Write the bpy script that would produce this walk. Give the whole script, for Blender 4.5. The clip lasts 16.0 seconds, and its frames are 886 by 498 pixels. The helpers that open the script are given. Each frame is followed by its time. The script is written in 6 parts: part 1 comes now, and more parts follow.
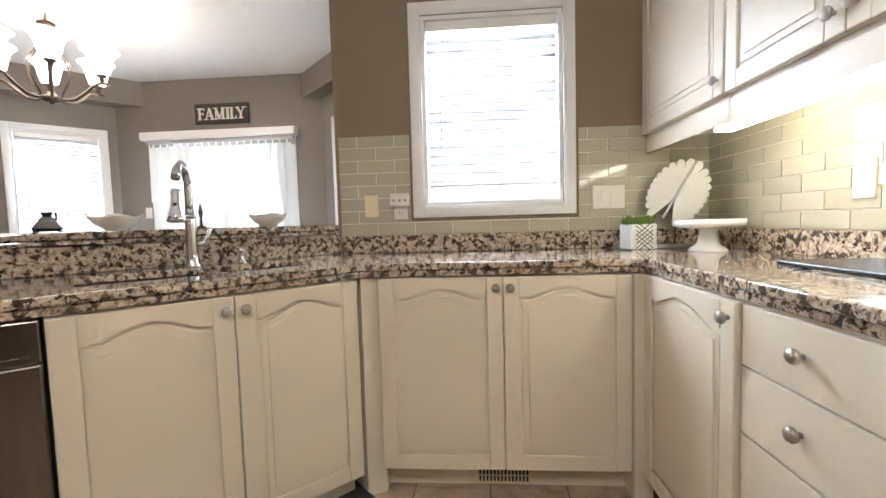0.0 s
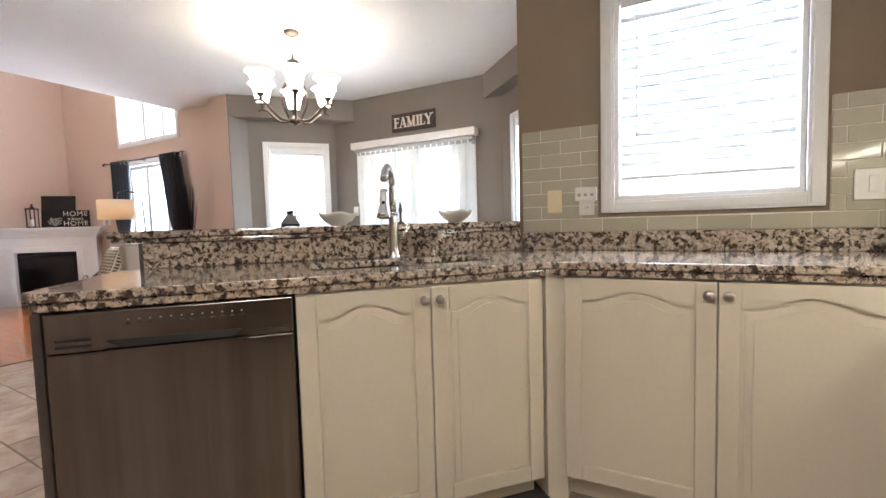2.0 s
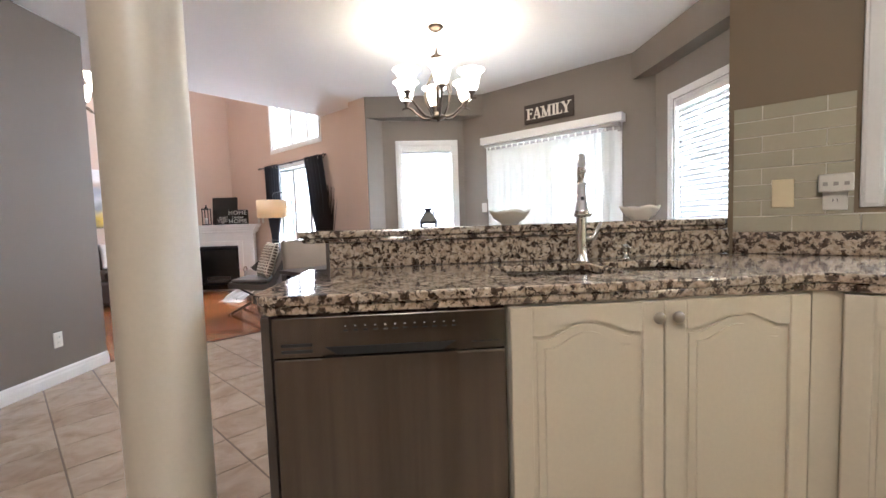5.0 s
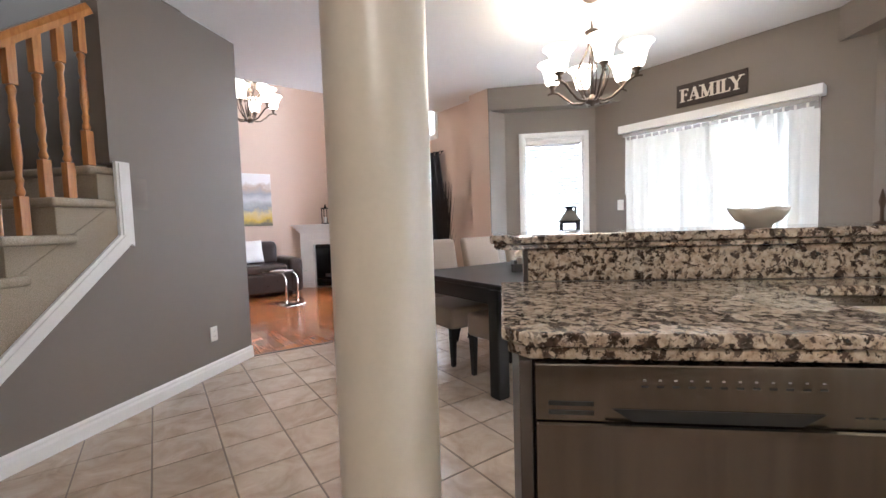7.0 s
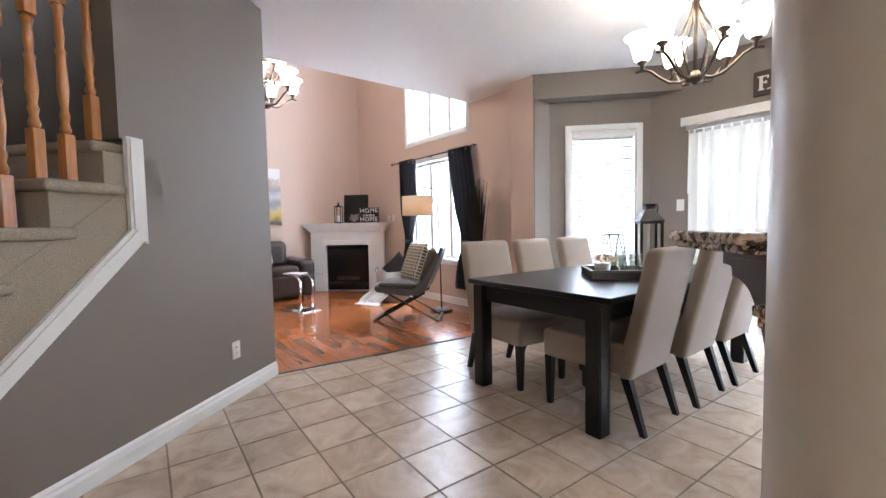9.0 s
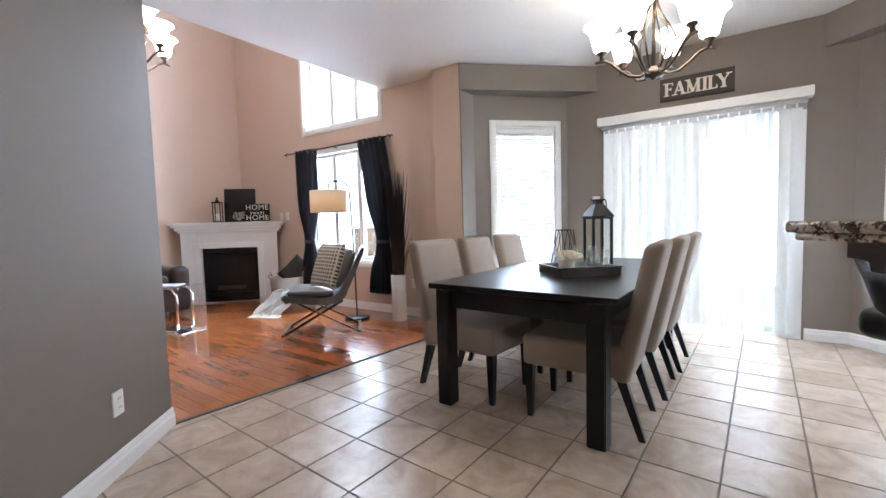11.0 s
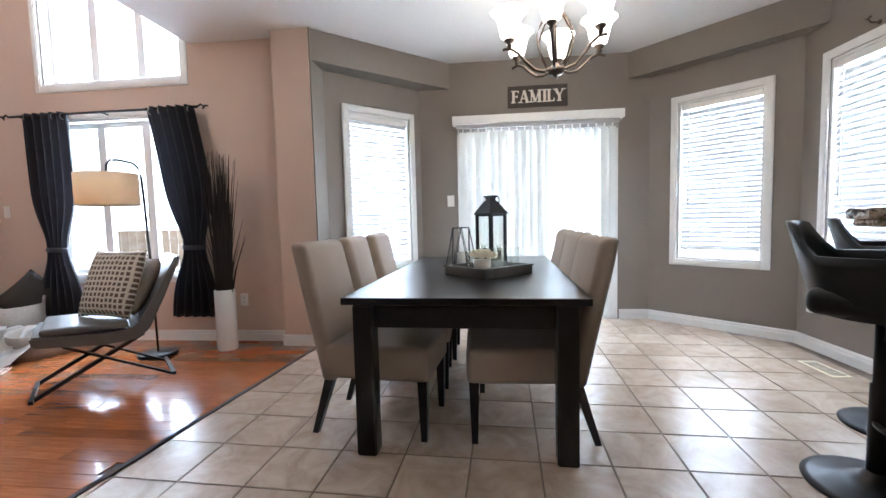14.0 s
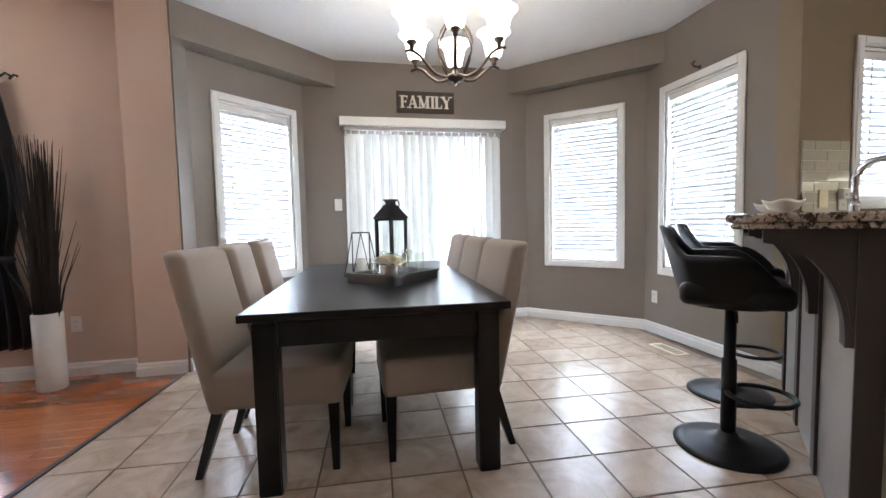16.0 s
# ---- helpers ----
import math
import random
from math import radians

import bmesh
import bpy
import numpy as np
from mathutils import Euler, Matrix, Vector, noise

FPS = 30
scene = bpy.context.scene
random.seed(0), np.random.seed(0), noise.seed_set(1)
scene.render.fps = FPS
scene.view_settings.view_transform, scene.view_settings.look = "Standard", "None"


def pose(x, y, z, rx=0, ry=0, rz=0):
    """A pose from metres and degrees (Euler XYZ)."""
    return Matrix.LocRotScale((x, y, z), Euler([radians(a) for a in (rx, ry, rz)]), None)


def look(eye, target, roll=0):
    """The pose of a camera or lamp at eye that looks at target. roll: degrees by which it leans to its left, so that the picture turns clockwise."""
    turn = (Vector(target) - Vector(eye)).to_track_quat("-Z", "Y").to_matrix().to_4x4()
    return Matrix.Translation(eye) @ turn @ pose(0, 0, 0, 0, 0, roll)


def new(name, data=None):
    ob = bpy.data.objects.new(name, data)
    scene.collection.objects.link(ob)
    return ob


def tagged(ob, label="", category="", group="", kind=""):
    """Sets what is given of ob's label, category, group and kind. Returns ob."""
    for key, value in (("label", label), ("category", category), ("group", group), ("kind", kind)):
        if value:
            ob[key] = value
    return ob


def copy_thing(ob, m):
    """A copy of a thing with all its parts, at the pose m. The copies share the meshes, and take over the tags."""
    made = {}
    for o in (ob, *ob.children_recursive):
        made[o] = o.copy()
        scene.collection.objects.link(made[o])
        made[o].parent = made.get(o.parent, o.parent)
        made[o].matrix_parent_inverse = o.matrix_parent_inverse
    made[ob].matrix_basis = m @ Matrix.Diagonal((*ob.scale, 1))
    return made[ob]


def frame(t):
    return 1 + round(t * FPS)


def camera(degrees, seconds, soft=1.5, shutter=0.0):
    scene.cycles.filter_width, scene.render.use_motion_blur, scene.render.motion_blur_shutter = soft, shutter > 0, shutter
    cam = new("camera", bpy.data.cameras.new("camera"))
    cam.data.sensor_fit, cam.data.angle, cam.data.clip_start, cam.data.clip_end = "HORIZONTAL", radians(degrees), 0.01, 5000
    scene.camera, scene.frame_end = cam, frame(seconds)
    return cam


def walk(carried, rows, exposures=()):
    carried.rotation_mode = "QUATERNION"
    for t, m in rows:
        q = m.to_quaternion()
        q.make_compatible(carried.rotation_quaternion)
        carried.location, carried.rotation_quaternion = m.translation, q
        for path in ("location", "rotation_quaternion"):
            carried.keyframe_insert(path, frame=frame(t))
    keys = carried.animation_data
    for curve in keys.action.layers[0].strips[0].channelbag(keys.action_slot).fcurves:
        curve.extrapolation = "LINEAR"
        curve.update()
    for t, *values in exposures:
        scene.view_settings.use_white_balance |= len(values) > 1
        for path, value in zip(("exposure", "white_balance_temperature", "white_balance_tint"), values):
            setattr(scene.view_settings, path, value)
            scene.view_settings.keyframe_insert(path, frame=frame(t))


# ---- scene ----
cam = camera(93.3, 16.0)
PATH = [
    (0, (0.135, -0.204, 1.091), (-0.007, 1.787, 0.965), -1.6),
    (0.5, (0.105, -0.185, 1.087), (-0.328, 1.764, 0.967), -1.5),
    (1, (0.086, -0.181, 1.085), (-0.559, 1.708, 0.965), -1.6),
    (1.5, (0.077, -0.185, 1.085), (-0.712, 1.649, 0.965), -1.6),
    (2, (0.065, -0.189, 1.091), (-0.84, 1.59, 0.97), -1.6),
    (2.5, (0.044, -0.191, 1.095), (-0.948, 1.542, 0.971), -1.6),
    (3, (0.016, -0.199, 1.099), (-1.032, 1.5, 0.974), -1.6),
    (3.5, (-0.035, -0.204, 1.103), (-1.13, 1.465, 0.978), -1.6),
    (3.7, (-0.064, -0.207, 1.107), (-1.175, 1.45, 0.98), -1.5),
    (5.8, (-0.517, -0.221, 1.125), (-1.948, 1.171, 1.002), -2.0),
    (6, (-0.568, -0.234, 1.131), (-2.021, 1.134, 1.008), -1.9),
    (6.5, (-0.716, -0.261, 1.142), (-2.231, 1.039, 1.02), -1.8),
    (7, (-0.864, -0.285, 1.141), (-2.458, 0.916, 1.019), -1.8),
    (7.5, (-1.036, -0.301, 1.144), (-2.675, 0.84, 1.024), -1.8),
    (8, (-1.194, -0.322, 1.145), (-2.839, 0.81, 1.028), -1.8),
    (8.2, (-1.253, -0.336, 1.144), (-2.898, 0.795, 1.026), -1.7),
    (10.3, (-2.039, -0.446, 1.087), (-3.348, 1.061, 0.967), -1.4),
    (10.5, (-2.076, -0.46, 1.122), (-3.345, 1.08, 0.991), -1.7),
    (11, (-2.251, -0.459, 1.119), (-3.393, 1.177, 0.989), -1.6),
    (11.5, (-2.421, -0.465, 1.139), (-3.408, 1.268, 0.999), -1.4),
    (12, (-2.56, -0.433, 1.131), (-3.443, 1.355, 0.985), -1.6),
    (12.5, (-2.73, -0.368, 1.108), (-3.488, 1.478, 0.965), -1.4),
    (13, (-2.873, -0.313, 1.09), (-3.469, 1.591, 0.948), -1.4),
    (13.5, (-3.013, -0.274, 1.086), (-3.399, 1.684, 0.948), -1.3),
    (14, (-3.123, -0.249, 1.091), (-3.331, 1.735, 0.951), -1.4),
    (14.5, (-3.201, -0.198, 1.078), (-3.269, 1.796, 0.94), -1.4),
    (15, (-3.25, -0.168, 1.072), (-3.157, 1.825, 0.936), -1.4),
    (15.5, (-3.264, -0.156, 1.081), (-3.028, 1.826, 0.946), -1.4),
    (16, (-3.319, -0.144, 1.088), (-2.921, 1.812, 0.961), -1.2),
]
walk(cam, [(t, look(eye, target, roll)) for t, eye, target, roll in PATH], exposures=((0, 0.74, 5600, 11), (3.5, 0.64, 5580, 11), (8.1, 0.58, 5500, 12), (11, 0.48, 5300, 10), (12, 0.32, 5280, 10), (14.5, 0.42, 5300, 9), (16, 0.38, 5400, 10)))

# ---- world, lamps, exposure ----
world = bpy.data.worlds.new("sky")
scene.world = world
world.use_nodes = True
_nt = world.node_tree
_sky = _nt.nodes.new("ShaderNodeTexSky")
_sky.sky_type, _sky.sun_disc = "NISHITA", False
_sky.sun_elevation, _sky.sun_rotation = radians(48), radians(20)
_nt.links.new(_sky.outputs[0], _nt.nodes["Background"].inputs[0])
_nt.nodes["Background"].inputs[1].default_value = 0.15


def area(name, m, w, h, watts, color=(1, 1, 1)):
    d = bpy.data.lights.new(name, "AREA")
    d.shape, d.size, d.size_y, d.energy, d.color = "RECTANGLE", w, h, watts, color
    ob = new(name, d)
    ob.matrix_world = m
    return ob


def bulb(name, p, watts, color, r=0.03):
    d = bpy.data.lights.new(name, "POINT")
    d.energy, d.color, d.shadow_soft_size = watts, color, r
    ob = new(name, d)
    ob.location = p
    return ob


sun = bpy.data.lights.new("sun", "SUN")
sun.energy, sun.angle, sun.color = 1.2, radians(12), (1, 0.96, 0.9)
new("sun", sun).matrix_world = look((0, 8, 9), (-0.8, 0, 0))
DAY = (0.93, 0.97, 1.0)
WARM = (1.0, 0.72, 0.42)
SKY_GAIN = 2.3

# ---- materials ----


def mat(name, base, rough=0.5, metal=0.0, var=0.12, scale=6.0, bump=0.0, bscale=80.0, spec=0.5, fine=0.04, trans=0.0, coat=0.0, sheen=0.0, island=0.0):
    m = bpy.data.materials.new(name)
    m.use_nodes = True
    nt = m.node_tree
    b = nt.nodes["Principled BSDF"]
    tc = nt.nodes.new("ShaderNodeTexCoord")
    n1 = nt.nodes.new("ShaderNodeTexNoise")
    n1.inputs["Scale"].default_value, n1.inputs["Detail"].default_value = scale, 4
    n2 = nt.nodes.new("ShaderNodeTexNoise")
    n2.inputs["Scale"].default_value, n2.inputs["Detail"].default_value = bscale, 3
    nt.links.new(tc.outputs["Object"], n1.inputs["Vector"])
    nt.links.new(tc.outputs["Object"], n2.inputs["Vector"])
    r = nt.nodes.new("ShaderNodeMapRange")
    r.inputs[3].default_value, r.inputs[4].default_value = 1 - var, 1 + var
    r2 = nt.nodes.new("ShaderNodeMapRange")
    r2.inputs[3].default_value, r2.inputs[4].default_value = 1 - fine, 1 + fine
    nt.links.new(n1.outputs["Fac"], r.inputs[0])
    nt.links.new(n2.outputs["Fac"], r2.inputs[0])
    mu = nt.nodes.new("ShaderNodeMath")
    mu.operation = "MULTIPLY"
    nt.links.new(r.outputs[0], mu.inputs[0])
    nt.links.new(r2.outputs[0], mu.inputs[1])
    last = mu.outputs[0]
    if island:
        oi = nt.nodes.new("ShaderNodeObjectInfo")
        r3 = nt.nodes.new("ShaderNodeMapRange")
        r3.inputs[3].default_value, r3.inputs[4].default_value = 1 - island, 1 + island
        nt.links.new(oi.outputs["Random"], r3.inputs[0])
        m3 = nt.nodes.new("ShaderNodeMath")
        m3.operation = "MULTIPLY"
        nt.links.new(last, m3.inputs[0])
        nt.links.new(r3.outputs[0], m3.inputs[1])
        last = m3.outputs[0]
    v = nt.nodes.new("ShaderNodeVectorMath")
    v.operation = "SCALE"
    v.inputs[0].default_value = base
    nt.links.new(last, v.inputs["Scale"])
    nt.links.new(v.outputs[0], b.inputs["Base Color"])
    rr = nt.nodes.new("ShaderNodeMapRange")
    rr.inputs[3].default_value, rr.inputs[4].default_value = max(0, rough - 0.06), min(1, rough + 0.06)
    nt.links.new(n1.outputs["Fac"], rr.inputs[0])
    nt.links.new(rr.outputs[0], b.inputs["Roughness"])
    b.inputs["Metallic"].default_value = metal
    b.inputs["Specular IOR Level"].default_value = spec
    b.inputs["Transmission Weight"].default_value = trans
    b.inputs["Coat Weight"].default_value = coat
    b.inputs["Coat Roughness"].default_value = 0.12
    b.inputs["Sheen Weight"].default_value = sheen
    if bump:
        bp = nt.nodes.new("ShaderNodeBump")
        bp.inputs["Strength"].default_value, bp.inputs["Distance"].default_value = bump, 0.004
        nt.links.new(n2.outputs["Fac"], bp.inputs["Height"])
        nt.links.new(bp.outputs[0], b.inputs["Normal"])
    return m


def ramp_mat(name, build, rough=0.3, coat=0.0, bump=0.0, spec=0.5):
    """A material whose colour comes from build(nodes, links, object coordinates)."""
    m = bpy.data.materials.new(name)
    m.use_nodes = True
    nt = m.node_tree
    b = nt.nodes["Principled BSDF"]
    tc = nt.nodes.new("ShaderNodeTexCoord")
    col, h = build(nt, tc.outputs["Object"])
    nt.links.new(col, b.inputs["Base Color"])
    b.inputs["Roughness"].default_value, b.inputs["Coat Weight"].default_value = rough, coat
    b.inputs["Specular IOR Level"].default_value = spec
    if bump:
        bp = nt.nodes.new("ShaderNodeBump")
        bp.inputs["Strength"].default_value, bp.inputs["Distance"].default_value = bump, 0.003
        nt.links.new(h, bp.inputs["Height"])
        nt.links.new(bp.outputs[0], b.inputs["Normal"])
    return m


def noise_tex(nt, vec, scale, detail=4, rough=0.55, dist=0.0):
    n = nt.nodes.new("ShaderNodeTexNoise")
    n.inputs["Scale"].default_value, n.inputs["Detail"].default_value = scale, detail
    n.inputs["Roughness"].default_value, n.inputs["Distortion"].default_value = rough, dist
    nt.links.new(vec, n.inputs["Vector"])
    return n.outputs["Fac"]


def ramp(nt, fac, stops):
    r = nt.nodes.new("ShaderNodeValToRGB")
    e = r.color_ramp.elements
    while len(e) < len(stops):
        e.new(0.5)
    for el, (p, c) in zip(e, stops):
        el.position, el.color = p, (*c, 1)
    nt.links.new(fac, r.inputs[0])
    return r.outputs[0]


def mixc(nt, fac, a, b, mode="MIX"):
    m = nt.nodes.new("ShaderNodeMix")
    m.data_type, m.blend_type = "RGBA", mode
    if isinstance(fac, float):
        m.inputs[0].default_value = fac
    else:
        nt.links.new(fac, m.inputs[0])
    nt.links.new(a, m.inputs[6])
    nt.links.new(b, m.inputs[7])
    return m.outputs[2]


def granite_build(nt, vec):
    big = noise_tex(nt, vec, 40, 5, 0.68, 0.3)
    base = ramp(nt, noise_tex(nt, vec, 60, 4, 0.6), [(0.3, (0.26, 0.185, 0.13)), (0.48, (0.5, 0.405, 0.31)), (0.7, (0.66, 0.58, 0.48))])
    dark = ramp(nt, noise_tex(nt, vec, 95, 3), [(0.35, (0.02, 0.016, 0.014)), (0.7, (0.11, 0.07, 0.05))])
    mask = ramp(nt, big, [(0.0, (0, 0, 0)), (0.505, (0, 0, 0)), (0.545, (1, 1, 1))])
    c = mixc(nt, mask, base, dark)
    m2 = ramp(nt, noise_tex(nt, vec, 62, 3, 0.6, 0.4), [(0.0, (0, 0, 0)), (0.58, (0, 0, 0)), (0.63, (1, 1, 1))])
    grey = ramp(nt, noise_tex(nt, vec, 30, 2), [(0.4, (0.1, 0.075, 0.06)), (0.7, (0.3, 0.25, 0.21))])
    return mixc(nt, m2, c, grey), big


def plank_build(nt, vec):
    mp = nt.nodes.new("ShaderNodeMapping")
    mp.inputs["Scale"].default_value = (1.5, 22, 10)
    nt.links.new(vec, mp.inputs["Vector"])
    g = noise_tex(nt, mp.outputs[0], 3, 6, 0.6, 0.6)
    c = ramp(nt, g, [(0.3, (0.27, 0.08, 0.02)), (0.55, (0.385, 0.13, 0.037)), (0.75, (0.46, 0.178, 0.058))])
    oi = nt.nodes.new("ShaderNodeObjectInfo")
    t = ramp(nt, oi.outputs["Random"], [(0.0, (0.72, 0.66, 0.62)), (0.3, (0.95, 0.93, 0.92)), (1.0, (1.08, 1.08, 1.06))])
    return mixc(nt, 1.0, c, t, "MULTIPLY"), g


def tile_build(nt, vec):
    oi = nt.nodes.new("ShaderNodeObjectInfo")
    sh = nt.nodes.new("ShaderNodeVectorMath")
    sh.operation = "ADD"
    co = nt.nodes.new("ShaderNodeCombineXYZ")
    mu = nt.nodes.new("ShaderNodeMath")
    mu.operation = "MULTIPLY"
    mu.inputs[1].default_value = 40
    nt.links.new(oi.outputs["Random"], mu.inputs[0])
    nt.links.new(mu.outputs[0], co.inputs[0])
    nt.links.new(mu.outputs[0], co.inputs[1])
    nt.links.new(vec, sh.inputs[0])
    nt.links.new(co.outputs[0], sh.inputs[1])
    n = noise_tex(nt, sh.outputs[0], 5, 6, 0.6, 1.2)
    c = ramp(nt, n, [(0.3, (0.37, 0.28, 0.205)), (0.5, (0.48, 0.38, 0.29)), (0.72, (0.57, 0.47, 0.37))])
    t = ramp(nt, oi.outputs["Random"], [(0.0, (0.88, 0.86, 0.84)), (1.0, (1.05, 1.05, 1.05))])
    return mixc(nt, 1.0, c, t, "MULTIPLY"), n


def orange_build(nt, vec):
    mp = nt.nodes.new("ShaderNodeMapping")
    mp.inputs["Scale"].default_value = (14, 14, 1.5)
    nt.links.new(vec, mp.inputs["Vector"])
    g = noise_tex(nt, mp.outputs[0], 3, 5, 0.6, 0.5)
    return ramp(nt, g, [(0.3, (0.36, 0.13, 0.028)), (0.7, (0.56, 0.25, 0.07))]), g


def steel_build(nt, vec):
    mp = nt.nodes.new("ShaderNodeMapping")
    mp.inputs["Scale"].default_value = (9, 9, 0.25)
    nt.links.new(vec, mp.inputs["Vector"])
    # vertical streaks paint the door's reflections of the room into the base colour
    g = noise_tex(nt, mp.outputs[0], 2.2, 5, 0.6, 0.2)
    return ramp(nt, g, [(0.35, (0.17, 0.152, 0.136)), (0.6, (0.215, 0.195, 0.176)), (0.72, (0.27, 0.245, 0.222))]), g


def carpet_build(nt, vec):
    n = noise_tex(nt, vec, 220, 3)
    return ramp(nt, n, [(0.3, (0.27, 0.23, 0.17)), (0.7, (0.46, 0.4, 0.32))]), n


def cushion_build(nt, vec):
    v = nt.nodes.new("ShaderNodeTexVoronoi")
    v.feature = "DISTANCE_TO_EDGE"
    v.inputs["Scale"].default_value, v.inputs["Randomness"].default_value = 26, 0.15
    mp = nt.nodes.new("ShaderNodeMapping")
    mp.inputs["Scale"].default_value = (1.0, 0.0, 1.0)
    nt.links.new(vec, mp.inputs["Vector"])
    nt.links.new(mp.outputs[0], v.inputs["Vector"])
    return ramp(nt, v.outputs["Distance"], [(0.0, (0.65, 0.6, 0.5)), (0.16, (0.6, 0.55, 0.46)), (0.22, (0.13, 0.1, 0.085))]), v.outputs["Distance"]


def painting_build(nt, vec):
    sx = nt.nodes.new("ShaderNodeSeparateXYZ")
    nt.links.new(vec, sx.inputs[0])
    ad = nt.nodes.new("ShaderNodeMath")
    ad.operation = "ADD"
    mu = nt.nodes.new("ShaderNodeMath")
    mu.operation = "MULTIPLY"
    mu.inputs[1].default_value = 0.35
    nt.links.new(noise_tex(nt, vec, 5, 5), mu.inputs[0])
    nt.links.new(sx.outputs["Z"], ad.inputs[0])
    nt.links.new(mu.outputs[0], ad.inputs[1])
    return ramp(nt, ad.outputs[0], [(0.1, (0.16, 0.15, 0.11)), (0.2, (0.6, 0.42, 0.07)), (0.3, (0.62, 0.5, 0.24)), (0.38, (0.3, 0.31, 0.33)), (0.55, (0.55, 0.56, 0.58)), (0.68, (0.34, 0.35, 0.4)), (0.78, (0.5, 0.4, 0.33)), (0.86, (0.76, 0.76, 0.77))]), ad.outputs[0]


def thin(name, base, amount, rough=0.6):
    """Thin white material that lets light through."""
    m = bpy.data.materials.new(name)
    m.use_nodes = True
    nt = m.node_tree
    b = nt.nodes["Principled BSDF"]
    b.inputs["Base Color"].default_value, b.inputs["Roughness"].default_value = (*base, 1), rough
    t = nt.nodes.new("ShaderNodeBsdfTranslucent")
    t.inputs["Color"].default_value = (*base, 1)
    mx = nt.nodes.new("ShaderNodeMixShader")
    mx.inputs[0].default_value = amount
    nt.links.new(b.outputs[0], mx.inputs[1])
    nt.links.new(t.outputs[0], mx.inputs[2])
    nt.links.new(mx.outputs[0], nt.nodes["Material Output"].inputs[0])
    return m


def glow(name, color, strength):
    m = bpy.data.materials.new(name)
    m.use_nodes = True
    b = m.node_tree.nodes["Principled BSDF"]
    b.inputs["Base Color"].default_value = (0.8, 0.78, 0.72, 1)
    b.inputs["Emission Color"].default_value, b.inputs["Emission Strength"].default_value = (*color, 1), strength
    return m


def glass_mat(name, tint=(1, 1, 1), gloss=0.1):
    """Thin clear glass: see-through with a gloss that grows at grazing angles."""
    m = bpy.data.materials.new(name)
    m.use_nodes = True
    nt = m.node_tree
    t = nt.nodes.new("ShaderNodeBsdfTransparent")
    t.inputs["Color"].default_value = (*tint, 1)
    g = nt.nodes.new("ShaderNodeBsdfGlossy")
    g.inputs["Roughness"].default_value = 0.02
    f = nt.nodes.new("ShaderNodeLayerWeight")
    f.inputs["Blend"].default_value = gloss
    pw = nt.nodes.new("ShaderNodeMapRange")
    pw.inputs[3].default_value, pw.inputs[4].default_value = 0.03, 0.45
    nt.links.new(f.outputs["Facing"], pw.inputs[0])
    mx = nt.nodes.new("ShaderNodeMixShader")
    nt.links.new(pw.outputs[0], mx.inputs[0])
    nt.links.new(t.outputs[0], mx.inputs[1])
    nt.links.new(g.outputs[0], mx.inputs[2])
    nt.links.new(mx.outputs[0], nt.nodes["Material Output"].inputs[0])
    return m


TAUPE = mat("taupe wall paint", (0.205, 0.175, 0.145), 0.55, var=0.04, scale=2, bump=0.12, bscale=260)
OLIVE = mat("olive brown wall paint", (0.225, 0.168, 0.1), 0.55, var=0.04, scale=2, bump=0.12, bscale=260)
PINK = mat("warm beige wall paint", (0.63, 0.485, 0.395), 0.6, var=0.03, scale=2, bump=0.12, bscale=260)
WHITE = mat("ceiling white", (0.8, 0.79, 0.78), 0.8, var=0.02, bump=0.5, bscale=160)
TRIM = mat("white trim paint", (0.8, 0.79, 0.77), 0.35, var=0.03)
CAB = mat("cream cabinet paint", (0.75, 0.68, 0.55), 0.38, var=0.03, scale=3, bump=0.04)
COLUMN = mat("cream column paint", (0.66, 0.6, 0.5), 0.32, var=0.03, scale=3)
GRANITE = ramp_mat("speckled granite", granite_build, 0.09, coat=0.3)
PLANK = ramp_mat("red oak plank", plank_build, 0.2, coat=0.4, bump=0.05)
TILE = ramp_mat("beige ceramic tile", tile_build, 0.27, bump=0.05)
GROUT = mat("brown grey grout", (0.17, 0.13, 0.1), 0.9, var=0.2, scale=20)
OAK = ramp_mat("golden oak", orange_build, 0.28, coat=0.3)
CARPET = ramp_mat("beige carpet", carpet_build, 0.95, bump=0.9, spec=0.1)
STEEL = ramp_mat("brushed stainless steel", steel_build, 0.24)
STEEL.node_tree.nodes["Principled BSDF"].inputs["Metallic"].default_value = 1.0
DARKSTEEL = mat("dark vent", (0.02, 0.02, 0.02), 0.5)
CHROME = mat("polished chrome", (0.7, 0.7, 0.7), 0.08, 1.0, var=0.02)
NICKEL = mat("brushed nickel", (0.45, 0.41, 0.36), 0.3, 1.0, var=0.05)
BRONZE = mat("aged bronze", (0.1, 0.075, 0.058), 0.38, 0.9, var=0.2, scale=30)
BLACKWOOD = mat("black brown stained wood", (0.008, 0.006, 0.0055), 0.3, var=0.15, scale=1.2, spec=0.38)
LINEN = mat("beige linen upholstery", (0.33, 0.27, 0.22), 0.92, var=0.06, scale=5, bump=0.35, bscale=420, sheen=0.2, spec=0.2)
BLACK = mat("black painted metal", (0.009, 0.009, 0.01), 0.38, 0.1, var=0.2, spec=0.35)
LEATHER = mat("black leatherette", (0.009, 0.0085, 0.0085), 0.42, var=0.2, bump=0.25, bscale=180, spec=0.32)
BROWNLEATHER = mat("dark brown leather", (0.035, 0.022, 0.018), 0.3, var=0.3, bump=0.3, bscale=60)
